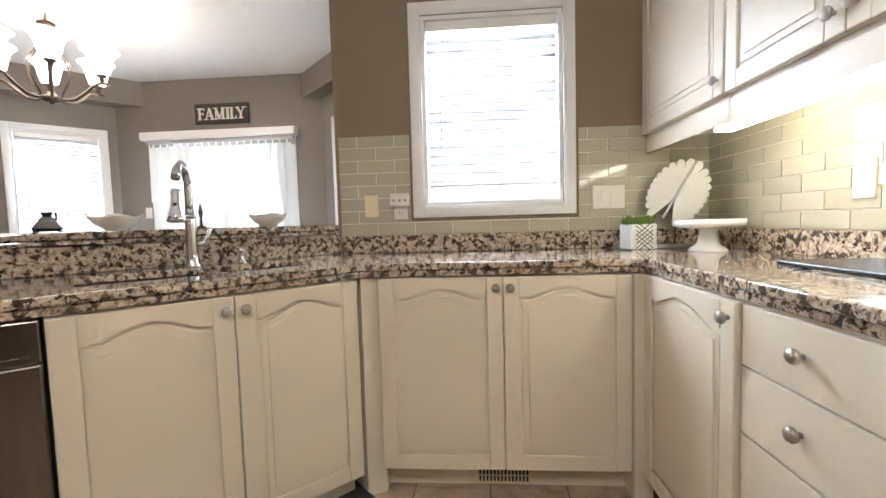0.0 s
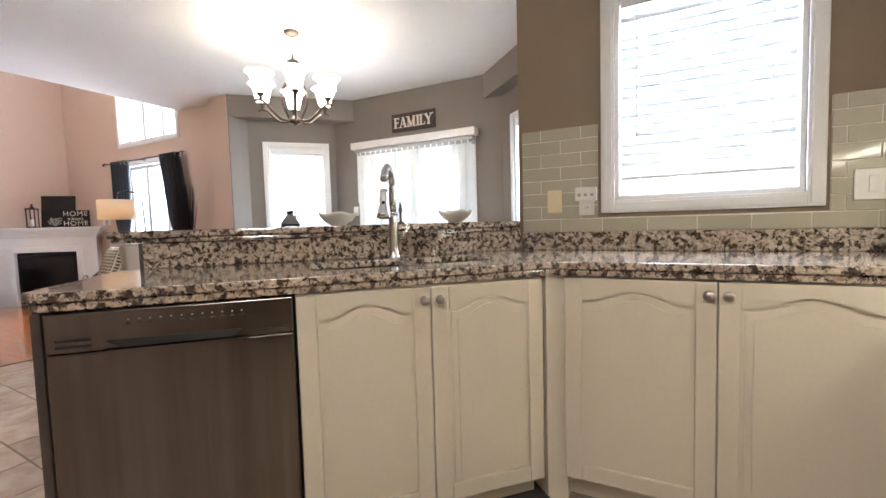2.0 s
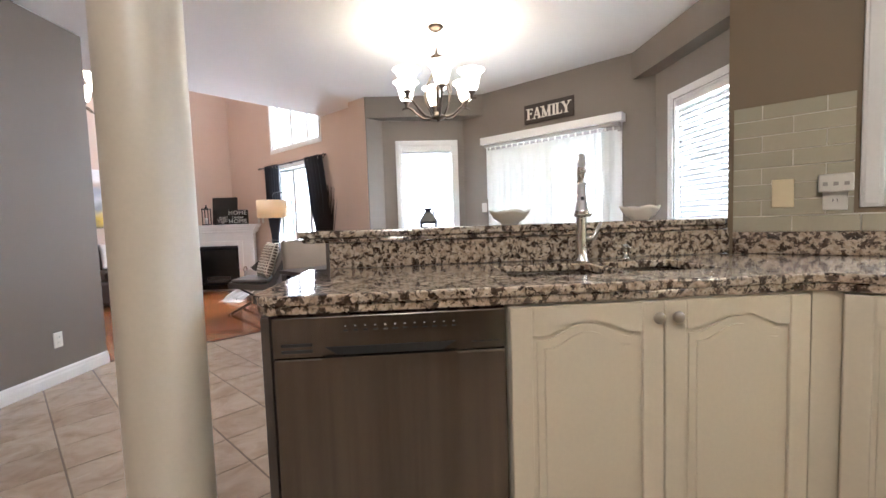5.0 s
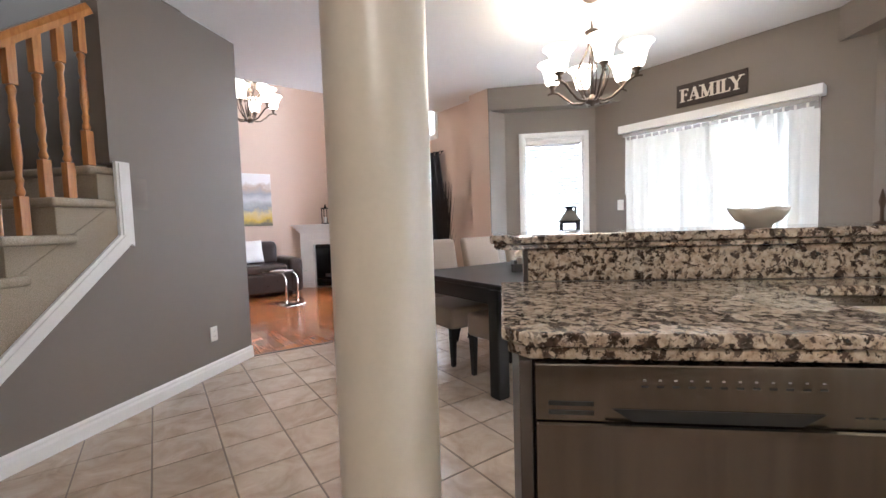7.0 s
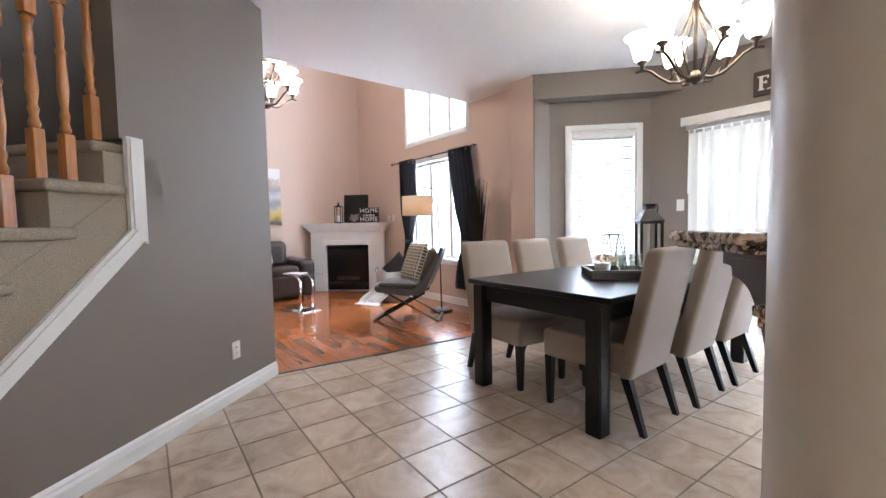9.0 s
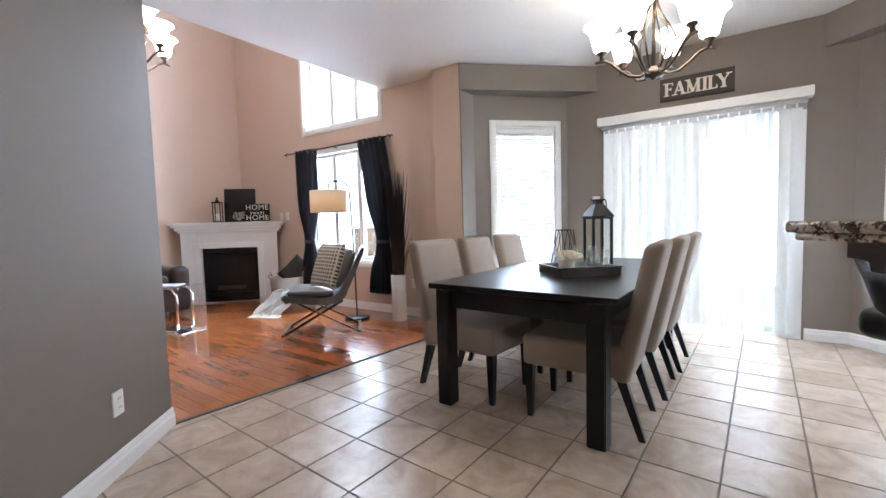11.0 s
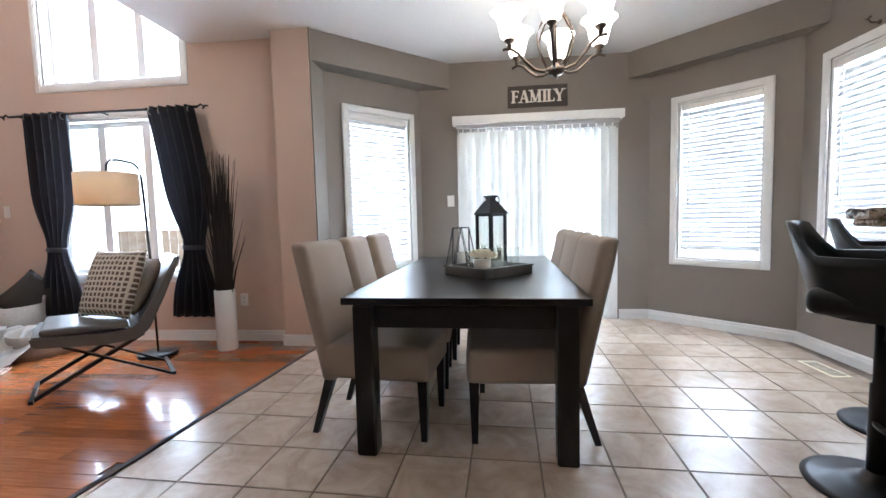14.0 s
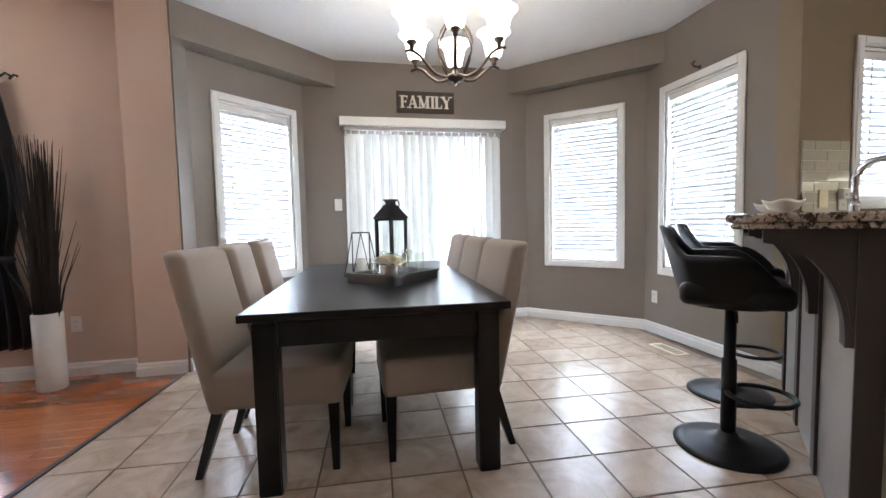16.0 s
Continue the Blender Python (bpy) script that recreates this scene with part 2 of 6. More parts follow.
GREYLEATHER = mat("grey leather", (0.105, 0.1, 0.092), 0.38, var=0.12, bump=0.15, bscale=150)
CURTAIN = mat("charcoal curtain fabric", (0.028, 0.026, 0.035), 0.75, var=0.15, bump=0.2, bscale=300, sheen=0.3)
GREYPANEL = mat("grey painted panel", (0.36, 0.34, 0.32), 0.45, var=0.05)
DARKPANEL = mat("dark brown painted bracket", (0.07, 0.055, 0.047), 0.45, var=0.1)
SUBWAY = mat("sage glass tile", (0.47, 0.44, 0.335), 0.09, var=0.03, coat=0.4, island=0.06)
SUBGROUT = mat("pale tile grout", (0.72, 0.7, 0.62), 0.85)
PLASTIC = mat("white plastic", (0.78, 0.76, 0.71), 0.35, var=0.02)
IVORY = mat("ivory plastic", (0.78, 0.68, 0.46), 0.4, var=0.02)
BLIND = thin("white blind slat", (0.8, 0.82, 0.84), 0.038)
SHEER = thin("sheer vertical vane", (0.8, 0.81, 0.79), 0.028)
SHADE = thin("beige lamp shade", (0.8, 0.68, 0.52), 0.35)
BACKDROP = glow("bright overcast sky", (0.95, 0.98, 1.0), 2.6)
FROST = glow("lit frosted glass", (1.0, 0.86, 0.66), 5.0)
STRIP = glow("lit lamp diffuser", (1.0, 0.87, 0.62), 13.0)
PANE = glass_mat("window glass")
GLASS = glass_mat("clear glass", (0.97, 0.99, 0.98))
CERAMIC = mat("cream ceramic", (0.78, 0.73, 0.64), 0.28, var=0.05)
CHINA = mat("white ceramic", (0.8, 0.79, 0.76), 0.25, var=0.03)
LEAF = mat("green succulent", (0.12, 0.2, 0.03), 0.6, var=0.4, scale=40)
PETAL = mat("cream petal", (0.78, 0.71, 0.58), 0.7, var=0.06, scale=60)
FIREBOX = mat("black firebox", (0.006, 0.006, 0.006), 0.25, var=0.2)
CUSHION = ramp_mat("patterned cushion fabric", cushion_build, 0.9, spec=0.2)
PAINTING = ramp_mat("landscape canvas", painting_build, 0.7)
SIGN = mat("dark weathered board", (0.045, 0.03, 0.024), 0.7, var=0.4, scale=14)
LETTER = mat("cream letter paint", (0.72, 0.67, 0.58), 0.7, var=0.08)
TWIG = mat("dark dried reed", (0.02, 0.012, 0.01), 0.8, var=0.4, scale=30)
BASKET = mat("woven grey rope", (0.33, 0.29, 0.25), 0.9, var=0.25, scale=60, bump=0.6)
KNIT = mat("white knit throw", (0.72, 0.69, 0.64), 0.95, var=0.08, bump=0.8, bscale=160)
CHARCOAL = mat("charcoal knit", (0.05, 0.045, 0.04), 0.95, var=0.2, bump=0.5)
WHITECLOTH = mat("white pillow cloth", (0.72, 0.71, 0.7), 0.9, var=0.04)
ZINC = mat("weathered dark grey wood", (0.1, 0.095, 0.085), 0.5, 0.2, var=0.4, scale=25)
GRASS = mat("lawn", (0.06, 0.1, 0.03), 0.9, var=0.4, scale=8)
FENCEWOOD = mat("weathered fence wood", (0.32, 0.25, 0.18), 0.8, var=0.25, scale=12)
PAPER = mat("printed paper", (0.55, 0.55, 0.56), 0.6, var=0.3, scale=40)

# ---- building helpers ----


def part(name, bm, material, parent=None, label="", smooth=False):
    me = bpy.data.meshes.new(name)
    bmesh.ops.recalc_face_normals(bm, faces=bm.faces)
    bm.to_mesh(me)
    bm.free()
    me.materials.append(material)
    if smooth:
        for p in me.polygons:
            p.use_smooth = True
    ob = new(name, me)
    ob.parent = parent
    if label:
        ob["label"] = label
    return ob


def thing(name, m, label, category, group="", kind=""):
    ob = new(name)
    ob.empty_display_size = 0.1
    ob.matrix_world = m
    return tagged(ob, label, category, group, kind)


def box(bm, x0, x1, y0, y1, z0, z1, bevel=0.0, m=None, seg=2):
    mm = Matrix.Translation(((x0 + x1) / 2, (y0 + y1) / 2, (z0 + z1) / 2)) @ Matrix.Diagonal((x1 - x0, y1 - y0, z1 - z0, 1))
    r = bmesh.ops.create_cube(bm, size=1, matrix=mm)
    vs = r["verts"]
    if bevel:
        es = list({e for v in vs for e in v.link_edges})
        r2 = bmesh.ops.bevel(bm, geom=es, offset=bevel, segments=seg, affect="EDGES", profile=0.5)
        vs = list({v for f in r2["faces"] for v in f.verts} | {v for v in vs if v.is_valid})
    if m is not None:
        bmesh.ops.transform(bm, matrix=m, verts=vs)
    return vs


def bx(name, parent, material, x0, x1, y0, y1, z0, z1, bevel=0.003, m=None, label="", seg=2):
    bm = bmesh.new()
    box(bm, x0, x1, y0, y1, z0, z1, bevel, m, seg)
    return part(name, bm, material, parent, label)


def lathe(bm, profile, seg=24, m=None):
    rings = []
    vs = []
    for r, z in profile:
        ring = [bm.verts.new((r * math.cos(2 * math.pi * i / seg), r * math.sin(2 * math.pi * i / seg), z)) for i in range(seg)]
        rings.append(ring)
        vs += ring
    for a, b in zip(rings, rings[1:]):
        for i in range(seg):
            bm.faces.new((a[i], a[(i + 1) % seg], b[(i + 1) % seg], b[i]))
    for ring, (r, z) in ((rings[0], profile[0]), (rings[-1], profile[-1])):
        if r > 1e-5:
            bm.faces.new(ring)
    bmesh.ops.remove_doubles(bm, verts=[v for v in vs], dist=1e-6)
    if m is not None:
        bmesh.ops.transform(bm, matrix=m, verts=[v for v in vs if v.is_valid])
    return bm


def turned(name, parent, material, profile, seg=24, m=None, label=""):
    bm = bmesh.new()
    lathe(bm, profile, seg, m)
    return part(name, bm, material, parent, label, True)


def tube_into(bm, pts, r, seg=8, radii=None):
    pts = [Vector(p) for p in pts]
    rings = []
    for i, p in enumerate(pts):
        d = (pts[min(i + 1, len(pts) - 1)] - pts[max(i - 1, 0)]).normalized()
        up = Vector((0, 0, 1)) if abs(d.z) < 0.95 else Vector((1, 0, 0))
        a = d.cross(up).normalized()
        b = d.cross(a)
        rr = radii[i] if radii else r
        rings.append([bm.verts.new(p + rr * (a * math.cos(2 * math.pi * k / seg) + b * math.sin(2 * math.pi * k / seg))) for k in range(seg)])
    for a, b in zip(rings, rings[1:]):
        for k in range(seg):
            bm.faces.new((a[k], a[(k + 1) % seg], b[(k + 1) % seg], b[k]))
    bm.faces.new(rings[0])
    bm.faces.new(rings[-1])


def tube(name, parent, material, pts, r, seg=8, radii=None, label=""):
    bm = bmesh.new()
    tube_into(bm, pts, r, seg, radii)
    return part(name, bm, material, parent, label, True)


def prism(bm, poly, axis0, axis1, ext, base=(0, 0, 0)):
    """Extrudes a polygon given in the plane of axis0 and axis1 along ext."""
    a0, a1, e, o = Vector(axis0), Vector(axis1), Vector(ext), Vector(base)
    lo = [bm.verts.new(o + a0 * p + a1 * q) for p, q in poly]
    hi = [bm.verts.new(v.co + e) for v in lo]
    n = len(lo)
    bm.faces.new(lo)
    bm.faces.new(hi)
    for i in range(n):
        bm.faces.new((lo[i], lo[(i + 1) % n], hi[(i + 1) % n], hi[i]))


def slab(name, poly, z0, z1, material, parent=None):
    bm = bmesh.new()
    prism(bm, poly, (1, 0, 0), (0, 1, 0), (0, 0, z1 - z0), (0, 0, z0))
    return part(name, bm, material, parent)


def along(p0, p1):
    a = math.degrees(math.atan2(p1[1] - p0[1], p1[0] - p0[0]))
    return pose(p0[0], p0[1], 0, 0, 0, a), math.dist(p0, p1)


def wall(name, p0, p1, h, material, openings=(), thick=0.15, label="painted plaster wall"):
    """Room side to the right of p0 > p1; openings (x0, x1, z0, z1) along it."""
    m, n = along(p0, p1)
    bm = bmesh.new()
    xs = 0.0
    for x0, x1 in sorted({(o[0], o[1]) for o in openings}):
        box(bm, xs, x0, 0, thick, 0, h)
        zs = 0.0
        for z0, z1 in sorted((o[2], o[3]) for o in openings if o[0] == x0):
            if z0 > zs:
                box(bm, x0, x1, 0, thick, zs, z0)
            zs = z1
        box(bm, x0, x1, 0, thick, zs, h)
        xs = x1
    box(bm, xs, n, 0, thick, 0, h)
    ob = part(name, bm, material)
    ob.matrix_world = m
    return tagged(ob, label, "wall", kind="structure")


def baseboard(p0, p1, h=0.1):
    m, n = along(p0, p1)
    bm = bmesh.new()
    prism(bm, [(0, 0), (-0.016, 0), (-0.016, h * 0.6), (-0.011, h * 0.75), (-0.011, h * 0.86), (-0.004, h), (0, h)], (0, 1, 0), (0, 0, 1), (n, 0, 0), (0, -0.002, 0))
    ob = part("baseboard", bm, TRIM)
    ob.matrix_world = m
    return tagged(ob, "white moulded baseboard along the wall", "baseboard", kind="structure")


def set_text(name, body, size, m, material, parent=None, depth=0.003, bold=1.0):
    cu = bpy.data.curves.new(name, "FONT")
    cu.body, cu.size, cu.extrude, cu.align_x, cu.align_y, cu.offset, cu.space_character = body, size, depth, "CENTER", "CENTER", 0.0, 1.14
    tmp = bpy.data.objects.new("tmp", cu)
    me = bpy.data.meshes.new_from_object(tmp)
    bpy.data.objects.remove(tmp)
    me.materials.clear()
    me.materials.append(material)
    ob = new(name, me)
    ob.parent = parent
    ob.matrix_basis = m
    return ob


def window(name, m, w, h, label, blind=True, mullions=0, watts=60, depth=0.15, slat=0.045, sill_rail=False, tilt=62, drop=1.0):
    """Cased window; m at the middle of its foot on the room side, w and h over the casing."""
    win = thing(name, m, label, "window", kind="structure")
    c = 0.062
    for nm, b in (("casing", (-w / 2, -w / 2 + c, 0, h)), ("casing", (w / 2 - c, w / 2, 0, h)), ("casing", (-w / 2 + c, w / 2 - c, h - c, h)), ("casing", (-w / 2 + c, w / 2 - c, 0, c))):
        bm = bmesh.new()
        box(bm, b[0], b[1], -0.018, -0.001, b[2], b[3], 0.004)
        part(nm, bm, TRIM, win)
        bm = bmesh.new()
        box(bm, b[0] + (0.012 if b[1] - b[0] < 0.1 else 0), b[1] - (0.012 if b[1] - b[0] < 0.1 else 0), -0.024, -0.0185, b[2] + 0.012, b[3] - 0.012, 0.002)
        part("casing_bead", bm, TRIM, win)
    iw, z0, z1 = w / 2 - c, c, h - c
    for b in ((-iw, -iw + 0.02, z0, z1), (iw - 0.02, iw, z0, z1), (-iw + 0.02, iw - 0.02, z1 - 0.02, z1), (-iw + 0.02, iw - 0.02, z0, z0 + 0.02)):
        bx("jamb", win, TRIM, b[0], b[1], 0.002, depth + 0.02, b[2], b[3], 0.002)
    k = 0.045
    fy = depth - 0.05
    for b in ((-iw + 0.02, -iw + 0.02 + k, z0 + 0.02, z1 - 0.02), (iw - 0.02 - k, iw - 0.02, z0 + 0.02, z1 - 0.02), (-iw + 0.02 + k, iw - 0.02 - k, z1 - 0.02 - k, z1 - 0.02), (-iw + 0.02 + k, iw - 0.02 - k, z0 + 0.02, z0 + 0.02 + k)):
        bx("window_frame", win, TRIM, b[0], b[1], fy, fy + 0.05, b[2], b[3])
    for i in range(mullions):
        x = -iw + 2 * iw * (i + 1) / (mullions + 1)
        bx("mullion", win, TRIM, x - 0.04, x + 0.04, fy - 0.005, fy + 0.05, z0 + 0.02 + k, z1 - 0.02 - k)
    p = bx("pane", win, PANE, -iw + 0.02, iw - 0.02, fy + 0.022, fy + 0.027, z0 + 0.02, z1 - 0.02, 0)
    p.visible_shadow = False
    if blind:
        bl = thing("venetian_blind", m, "white horizontal slat blind lowered in the window", "blind", "window blinds")
        bw = iw - 0.026
        bx("headrail", bl, TRIM, -bw, bw, 0.012, 0.062, z1 - 0.075, z1 - 0.022, 0.004)
        zb = z0 + 0.05 + (1 - drop) * (z1 - z0)
        bx("bottom_rail", bl, TRIM, -bw, bw, 0.018, 0.058, zb, zb + 0.018, 0.005)
        base = None
        z = zb + 0.04
        while z < z1 - 0.08:
            if base is None:
                bm = bmesh.new()
                prism(bm, [(-0.025, 0), (-0.012, 0.003), (0, 0.004), (0.012, 0.003), (0.025, 0), (0.025, 0.002), (0, 0.006), (-0.025, 0.002)], (0, 1, 0), (0, 0, 1), (2 * bw, 0, 0), (-bw, 0, 0))
                o = part("slat", bm, BLIND, bl)
                base = o.data
            else:
                o = new("slat", base)
                o.parent = bl
            o.matrix_basis = pose(0, 0.038, z, tilt)
            z += slat
        for x in (-bw * 0.75, bw * 0.75):
            bx("ladder_cord", bl, TRIM, x - 0.002, x + 0.002, 0.009, 0.0115, zb, z1 - 0.07, 0)
        tube("wand", bl, TRIM, [(-bw + 0.07, 0.006, z1 - 0.08), (-bw + 0.07, 0.004, z1 - 0.08 - 0.55 * h)], 0.004, 6)
    if watts:
        area(name + "_daylight", m @ pose(0, depth + 0.35, h / 2, -90), w * 1.5, h * 1.35, watts, DAY)
    return win

# ---- structure ----
CEIL, TALL = 2.74, 5.3
YF = 4.3                       # wall with the patio door
CX = -0.585                    # wall right of the bay
KY, KX = 2.014, 1.335          # kitchen window wall and range wall
LY, LX = 3.42, -9.05           # living room window wall and west wall
WOOD_X = -4.885


def wood_x(y):
    """Slanted edge between the planks and the tiles."""
    return WOOD_X + 0.1 * max(0.0, y - 0.55)


W0, WD, WN = Vector((-4.88, 0.55, 0)), Vector((0.66, -0.7513, 0)), Vector((0.7513, 0.66, 0))

A0, A1 = (-4.6, 3.52), (-3.82, YF)
B0, B1 = (-1.445, YF), (CX, 3.44)


def opening(p0, p1, mid, w, z0, h):
    s = math.dist(p0, mid)
    return (s - w / 2 + 0.06, s + w / 2 - 0.06, z0 + 0.06, z0 + h - 0.06)


AM, BM = (-4.172, 3.948), (-1.005, 3.862)
wall("wall_bay_west", A0, A1, CEIL, TAUPE, [opening(A0, A1, AM, 0.83, 0.59, 1.62)], label="taupe painted bay wall with a window")
wall("wall_bay_east", B0, B1, CEIL, TAUPE, [opening(B0, B1, BM, 0.82, 0.59, 1.63)], label="taupe painted bay wall with a window")
wall("wall_north", (-3.82, YF), (-1.445, YF), CEIL, TAUPE, [(0.43, 2.03, 0.0, 2.06)], label="taupe painted wall with a patio door")
CM = (CX, 2.815)
wall("wall_dining_east", B1, (CX, KY + 0.15), CEIL, TAUPE, [opening(B1, CM, CM, 0.86, 0.567, 1.69)], label="taupe painted wall with a window")
KM = (0.25, KY)
wall("wall_kitchen_north", (CX, KY), (KX, KY), CEIL, OLIVE, [opening((CX, KY), (KX, KY), KM, 0.845, 1.12, 1.1)], label="olive brown painted kitchen wall")
wall("wall_kitchen_east", (KX, KY + 0.15), (KX, -3.2), CEIL, OLIVE, label="olive brown painted kitchen wall")
wall("wall_south", (KX + 0.15, -3.2), (LX - 0.15, -3.2), TALL, PINK, label="beige painted wall")
wall("wall_living_north", (LX, LY), (-4.75, LY), TALL, PINK, [(1.75, 3.18, 0.62, 2.12), (1.75, 3.18, 2.44, 4.3)], label="warm beige two storey wall with windows")
wall("wall_living_west", (LX, -3.2), (LX, LY + 0.15), TALL, PINK, label="warm beige two storey wall")
tagged(bx("pillar", None, PINK, -4.935, -4.6, 3.27, 3.7, 0, CEIL, 0.004), "beige painted wall end between the rooms", "pillar", kind="structure")
tagged(bx("wall_bay_return", None, TAUPE, -4.5975, -4.585, 3.272, 3.54, 0, CEIL, 0), "taupe painted wall return", "wall", kind="structure")
tagged(slab("soffit_west", [(-4.6, 3.27), (-3.49, YF - 0.002), (-3.83, YF - 0.002), (-4.583, 3.53)], 2.475, CEIL - 0.002, TAUPE), "taupe painted soffit over the bay window", "soffit", kind="structure")
tagged(slab("soffit_east", [(-1.66, YF - 0.002), (CX - 0.002, 3.2), (CX - 0.002, 3.43), (-1.44, YF - 0.002)], 2.475, CEIL - 0.002, TAUPE), "taupe painted soffit over the bay window", "soffit", kind="structure")

EDGE = -5.78
bm = bmesh.new()
prism(bm, [(EDGE, LY), (EDGE, 0.2), (-4.86, 0.2), (-4.86, 0.55), (-3.0, -1.57), (-3.0, -3.2), (KX, -3.2), (KX, KY), (CX, KY), (CX, 3.44), (-1.445, YF), (-3.82, YF), (-4.6, 3.52), (-4.75, LY)], (1, 0, 0), (0, 1, 0), (0, 0, 0.28), (0, 0, CEIL))
tagged(part("ceiling", bm, WHITE), "white textured ceiling over kitchen and dining area", "ceiling", kind="structure")
tagged(slab("ceiling_upper", [(LX - 0.15, -3.35), (KX + 0.15, -3.35), (KX + 0.15, YF + 0.2), (LX - 0.15, YF + 0.2)], TALL, TALL + 0.1, WHITE), "white ceiling over the tall living room", "ceiling", kind="structure")
bm = bmesh.new()
box(bm, EDGE, EDGE + 0.12, 0.2, LY, CEIL + 0.28, TALL)
tagged(part("wall_upper", bm, PINK), "beige upper storey wall above the ceiling edge", "wall", kind="structure")

# overcast sky beyond the garden
tagged(bx("backdrop", None, BACKDROP, -26, 6, 9.0, 9.1, -0.2, 16, 0), "white overcast sky behind the garden", "sky", kind="structure")
tagged(bx("backdrop_east", None, BACKDROP, 4.4, 4.5, 2.3, 8.9, -0.2, 10, 0), "white overcast sky beside the house", "sky", kind="structure")
# ground outside and floors
tagged(slab("ground", [(-60, -60), (60, -60), (60, 60), (-60, 60)], -0.3, -0.22, GRASS), "green lawn around the house", "lawn", kind="structure")
tagged(slab("floor", [(WOOD_X, -3.2), (KX, -3.2), (KX, KY + 0.1), (CX + 0.1, KY + 0.1), (CX + 0.1, 3.5), (-1.4, YF + 0.12), (-3.9, YF + 0.12), (-4.58, 3.55), (wood_x(3.5), 3.5), (WOOD_X, 0.55)], -0.06, -0.0045, GROUT), "brown grout bed of the tiled floor", "floor", kind="structure")
tagged(slab("floor_living", [(LX, -3.2), (WOOD_X, -3.2), (WOOD_X, 0.55), (wood_x(LY), LY), (LX, LY)], -0.06, -0.008, SIGN), "bed of the hardwood floor", "floor", kind="structure")
tagged(slab("threshold", [(wood_x(0.5) - 0.014, 0.5), (wood_x(0.5) + 0.014, 0.5), (wood_x(3.275) + 0.014, 3.275), (wood_x(3.275) - 0.014, 3.275)], -0.02, 0.006, SIGN), "thin dark strip between tile and wood", "trim", kind="structure")

# stair wall with its cut-out
bm = bmesh.new()
RUNS, SLOPE = 1.086, 0.874
prism(bm, [(0, 0), (2.365, 0), (1.121, 1.082), (1.105, 1.568), (1.185, 1.568), (1.185, CEIL), (0, CEIL)], WD, (0, 0, 1), -0.12 * WN, W0)
tagged(part("wall_stair", bm, TAUPE), "taupe painted wall beside the staircase", "wall", kind="structure")
bm = bmesh.new()
prism(bm, [(1.075, 1.08), (1.086, 1.055), (2.33, -0.03), (2.42, 0.0), (1.135, 1.13), (1.135, 1.58), (1.045, 1.58), (1.045, 1.06)], WD, (0, 0, 1), 0.022 * WN, W0 + 0.002 * WN + 0.035 * WD)
tagged(part("trim", bm, TRIM), "white trim board along the stair stringer", "trim", kind="structure")
bm = bmesh.new()
prism(bm, [(1.105, 1.13), (1.12, 1.13), (1.12, 1.57), (1.06, 1.57), (1.06, 1.09), (1.09, 1.06), (2.36, -0.02), (2.38, 0)], WD, (0, 0, 1), 0.008 * WN, W0 + 0.024 * WN + 0.035 * WD)
tagged(part("trim", bm, TRIM), "white trim bead along the stair stringer", "trim", kind="structure")
# end face of the stair wall towards the living room, and the walls round the stairwell
pe = W0 - 1.25 * WN
wall("wall_stairwell", (pe.x + 3.4 * WD.x, pe.y + 3.4 * WD.y), (pe.x, pe.y), TALL, TAUPE, label="taupe painted stairwell wall")
wall("wall_stairwell_end", (pe.x, pe.y), (W0.x - 0.12 * WN.x, W0.y - 0.12 * WN.y), TALL, TAUPE, thick=0.1, label="taupe painted stairwell wall")

for a, b in ((A0, A1), (B0, B1), ((-3.82, YF), (-3.44, YF)), ((-1.74, YF), (-1.445, YF)), (B1, (CX, KY)), ((-8.0, LY), (-4.935, LY)), ((LX, -3.2), (LX, 2.3)), ((-4.935, 3.27), (-4.6, 3.27)), ((-4.585, 3.27), (-4.585, 3.52)), ((-4.935, LY), (-4.935, 3.27))):
    baseboard(a, b)
e = W0 + 2.33 * WD
baseboard((e.x, e.y), (W0.x, W0.y), 0.105)

for i, (p0, p1, mid, w, z0, h, wt, dr, tl) in enumerate(((A0, A1, AM, 0.83, 0.59, 1.62, 75, 0.99, 58), (B0, B1, BM, 0.82, 0.59, 1.63, 75, 0.97, 64), (B1, (CX, KY), CM, 0.86, 0.567, 1.69, 75, 0.97, 64), ((CX, KY), (KX, KY), KM, 0.845, 1.12, 1.1, 60, 0.955, 55))):
    a = math.degrees(math.atan2(p1[1] - p0[1], p1[0] - p0[0]))
    window("window_%d" % (i + 1), pose(mid[0], mid[1], z0, 0, 0, a), w, h, "white cased window with lowered horizontal blinds", watts=wt * SKY_GAIN * 1.25, tilt=tl, drop=dr)
window("window_5", pose(-6.585, LY, 0.56, 0, 0, 0), 1.55, 1.62, "white three light window behind dark curtains", blind=False, mullions=2, watts=0)
window("window_6", pose(-6.585, LY, 2.38, 0, 0, 0), 1.55, 1.98, "white arched upper window over the curtains", blind=False, mullions=2, watts=0)
area("living_sky", pose(-6.6, LY + 0.75, 2.6, -90), 2.6, 4.4, 250 * SKY_GAIN, DAY)


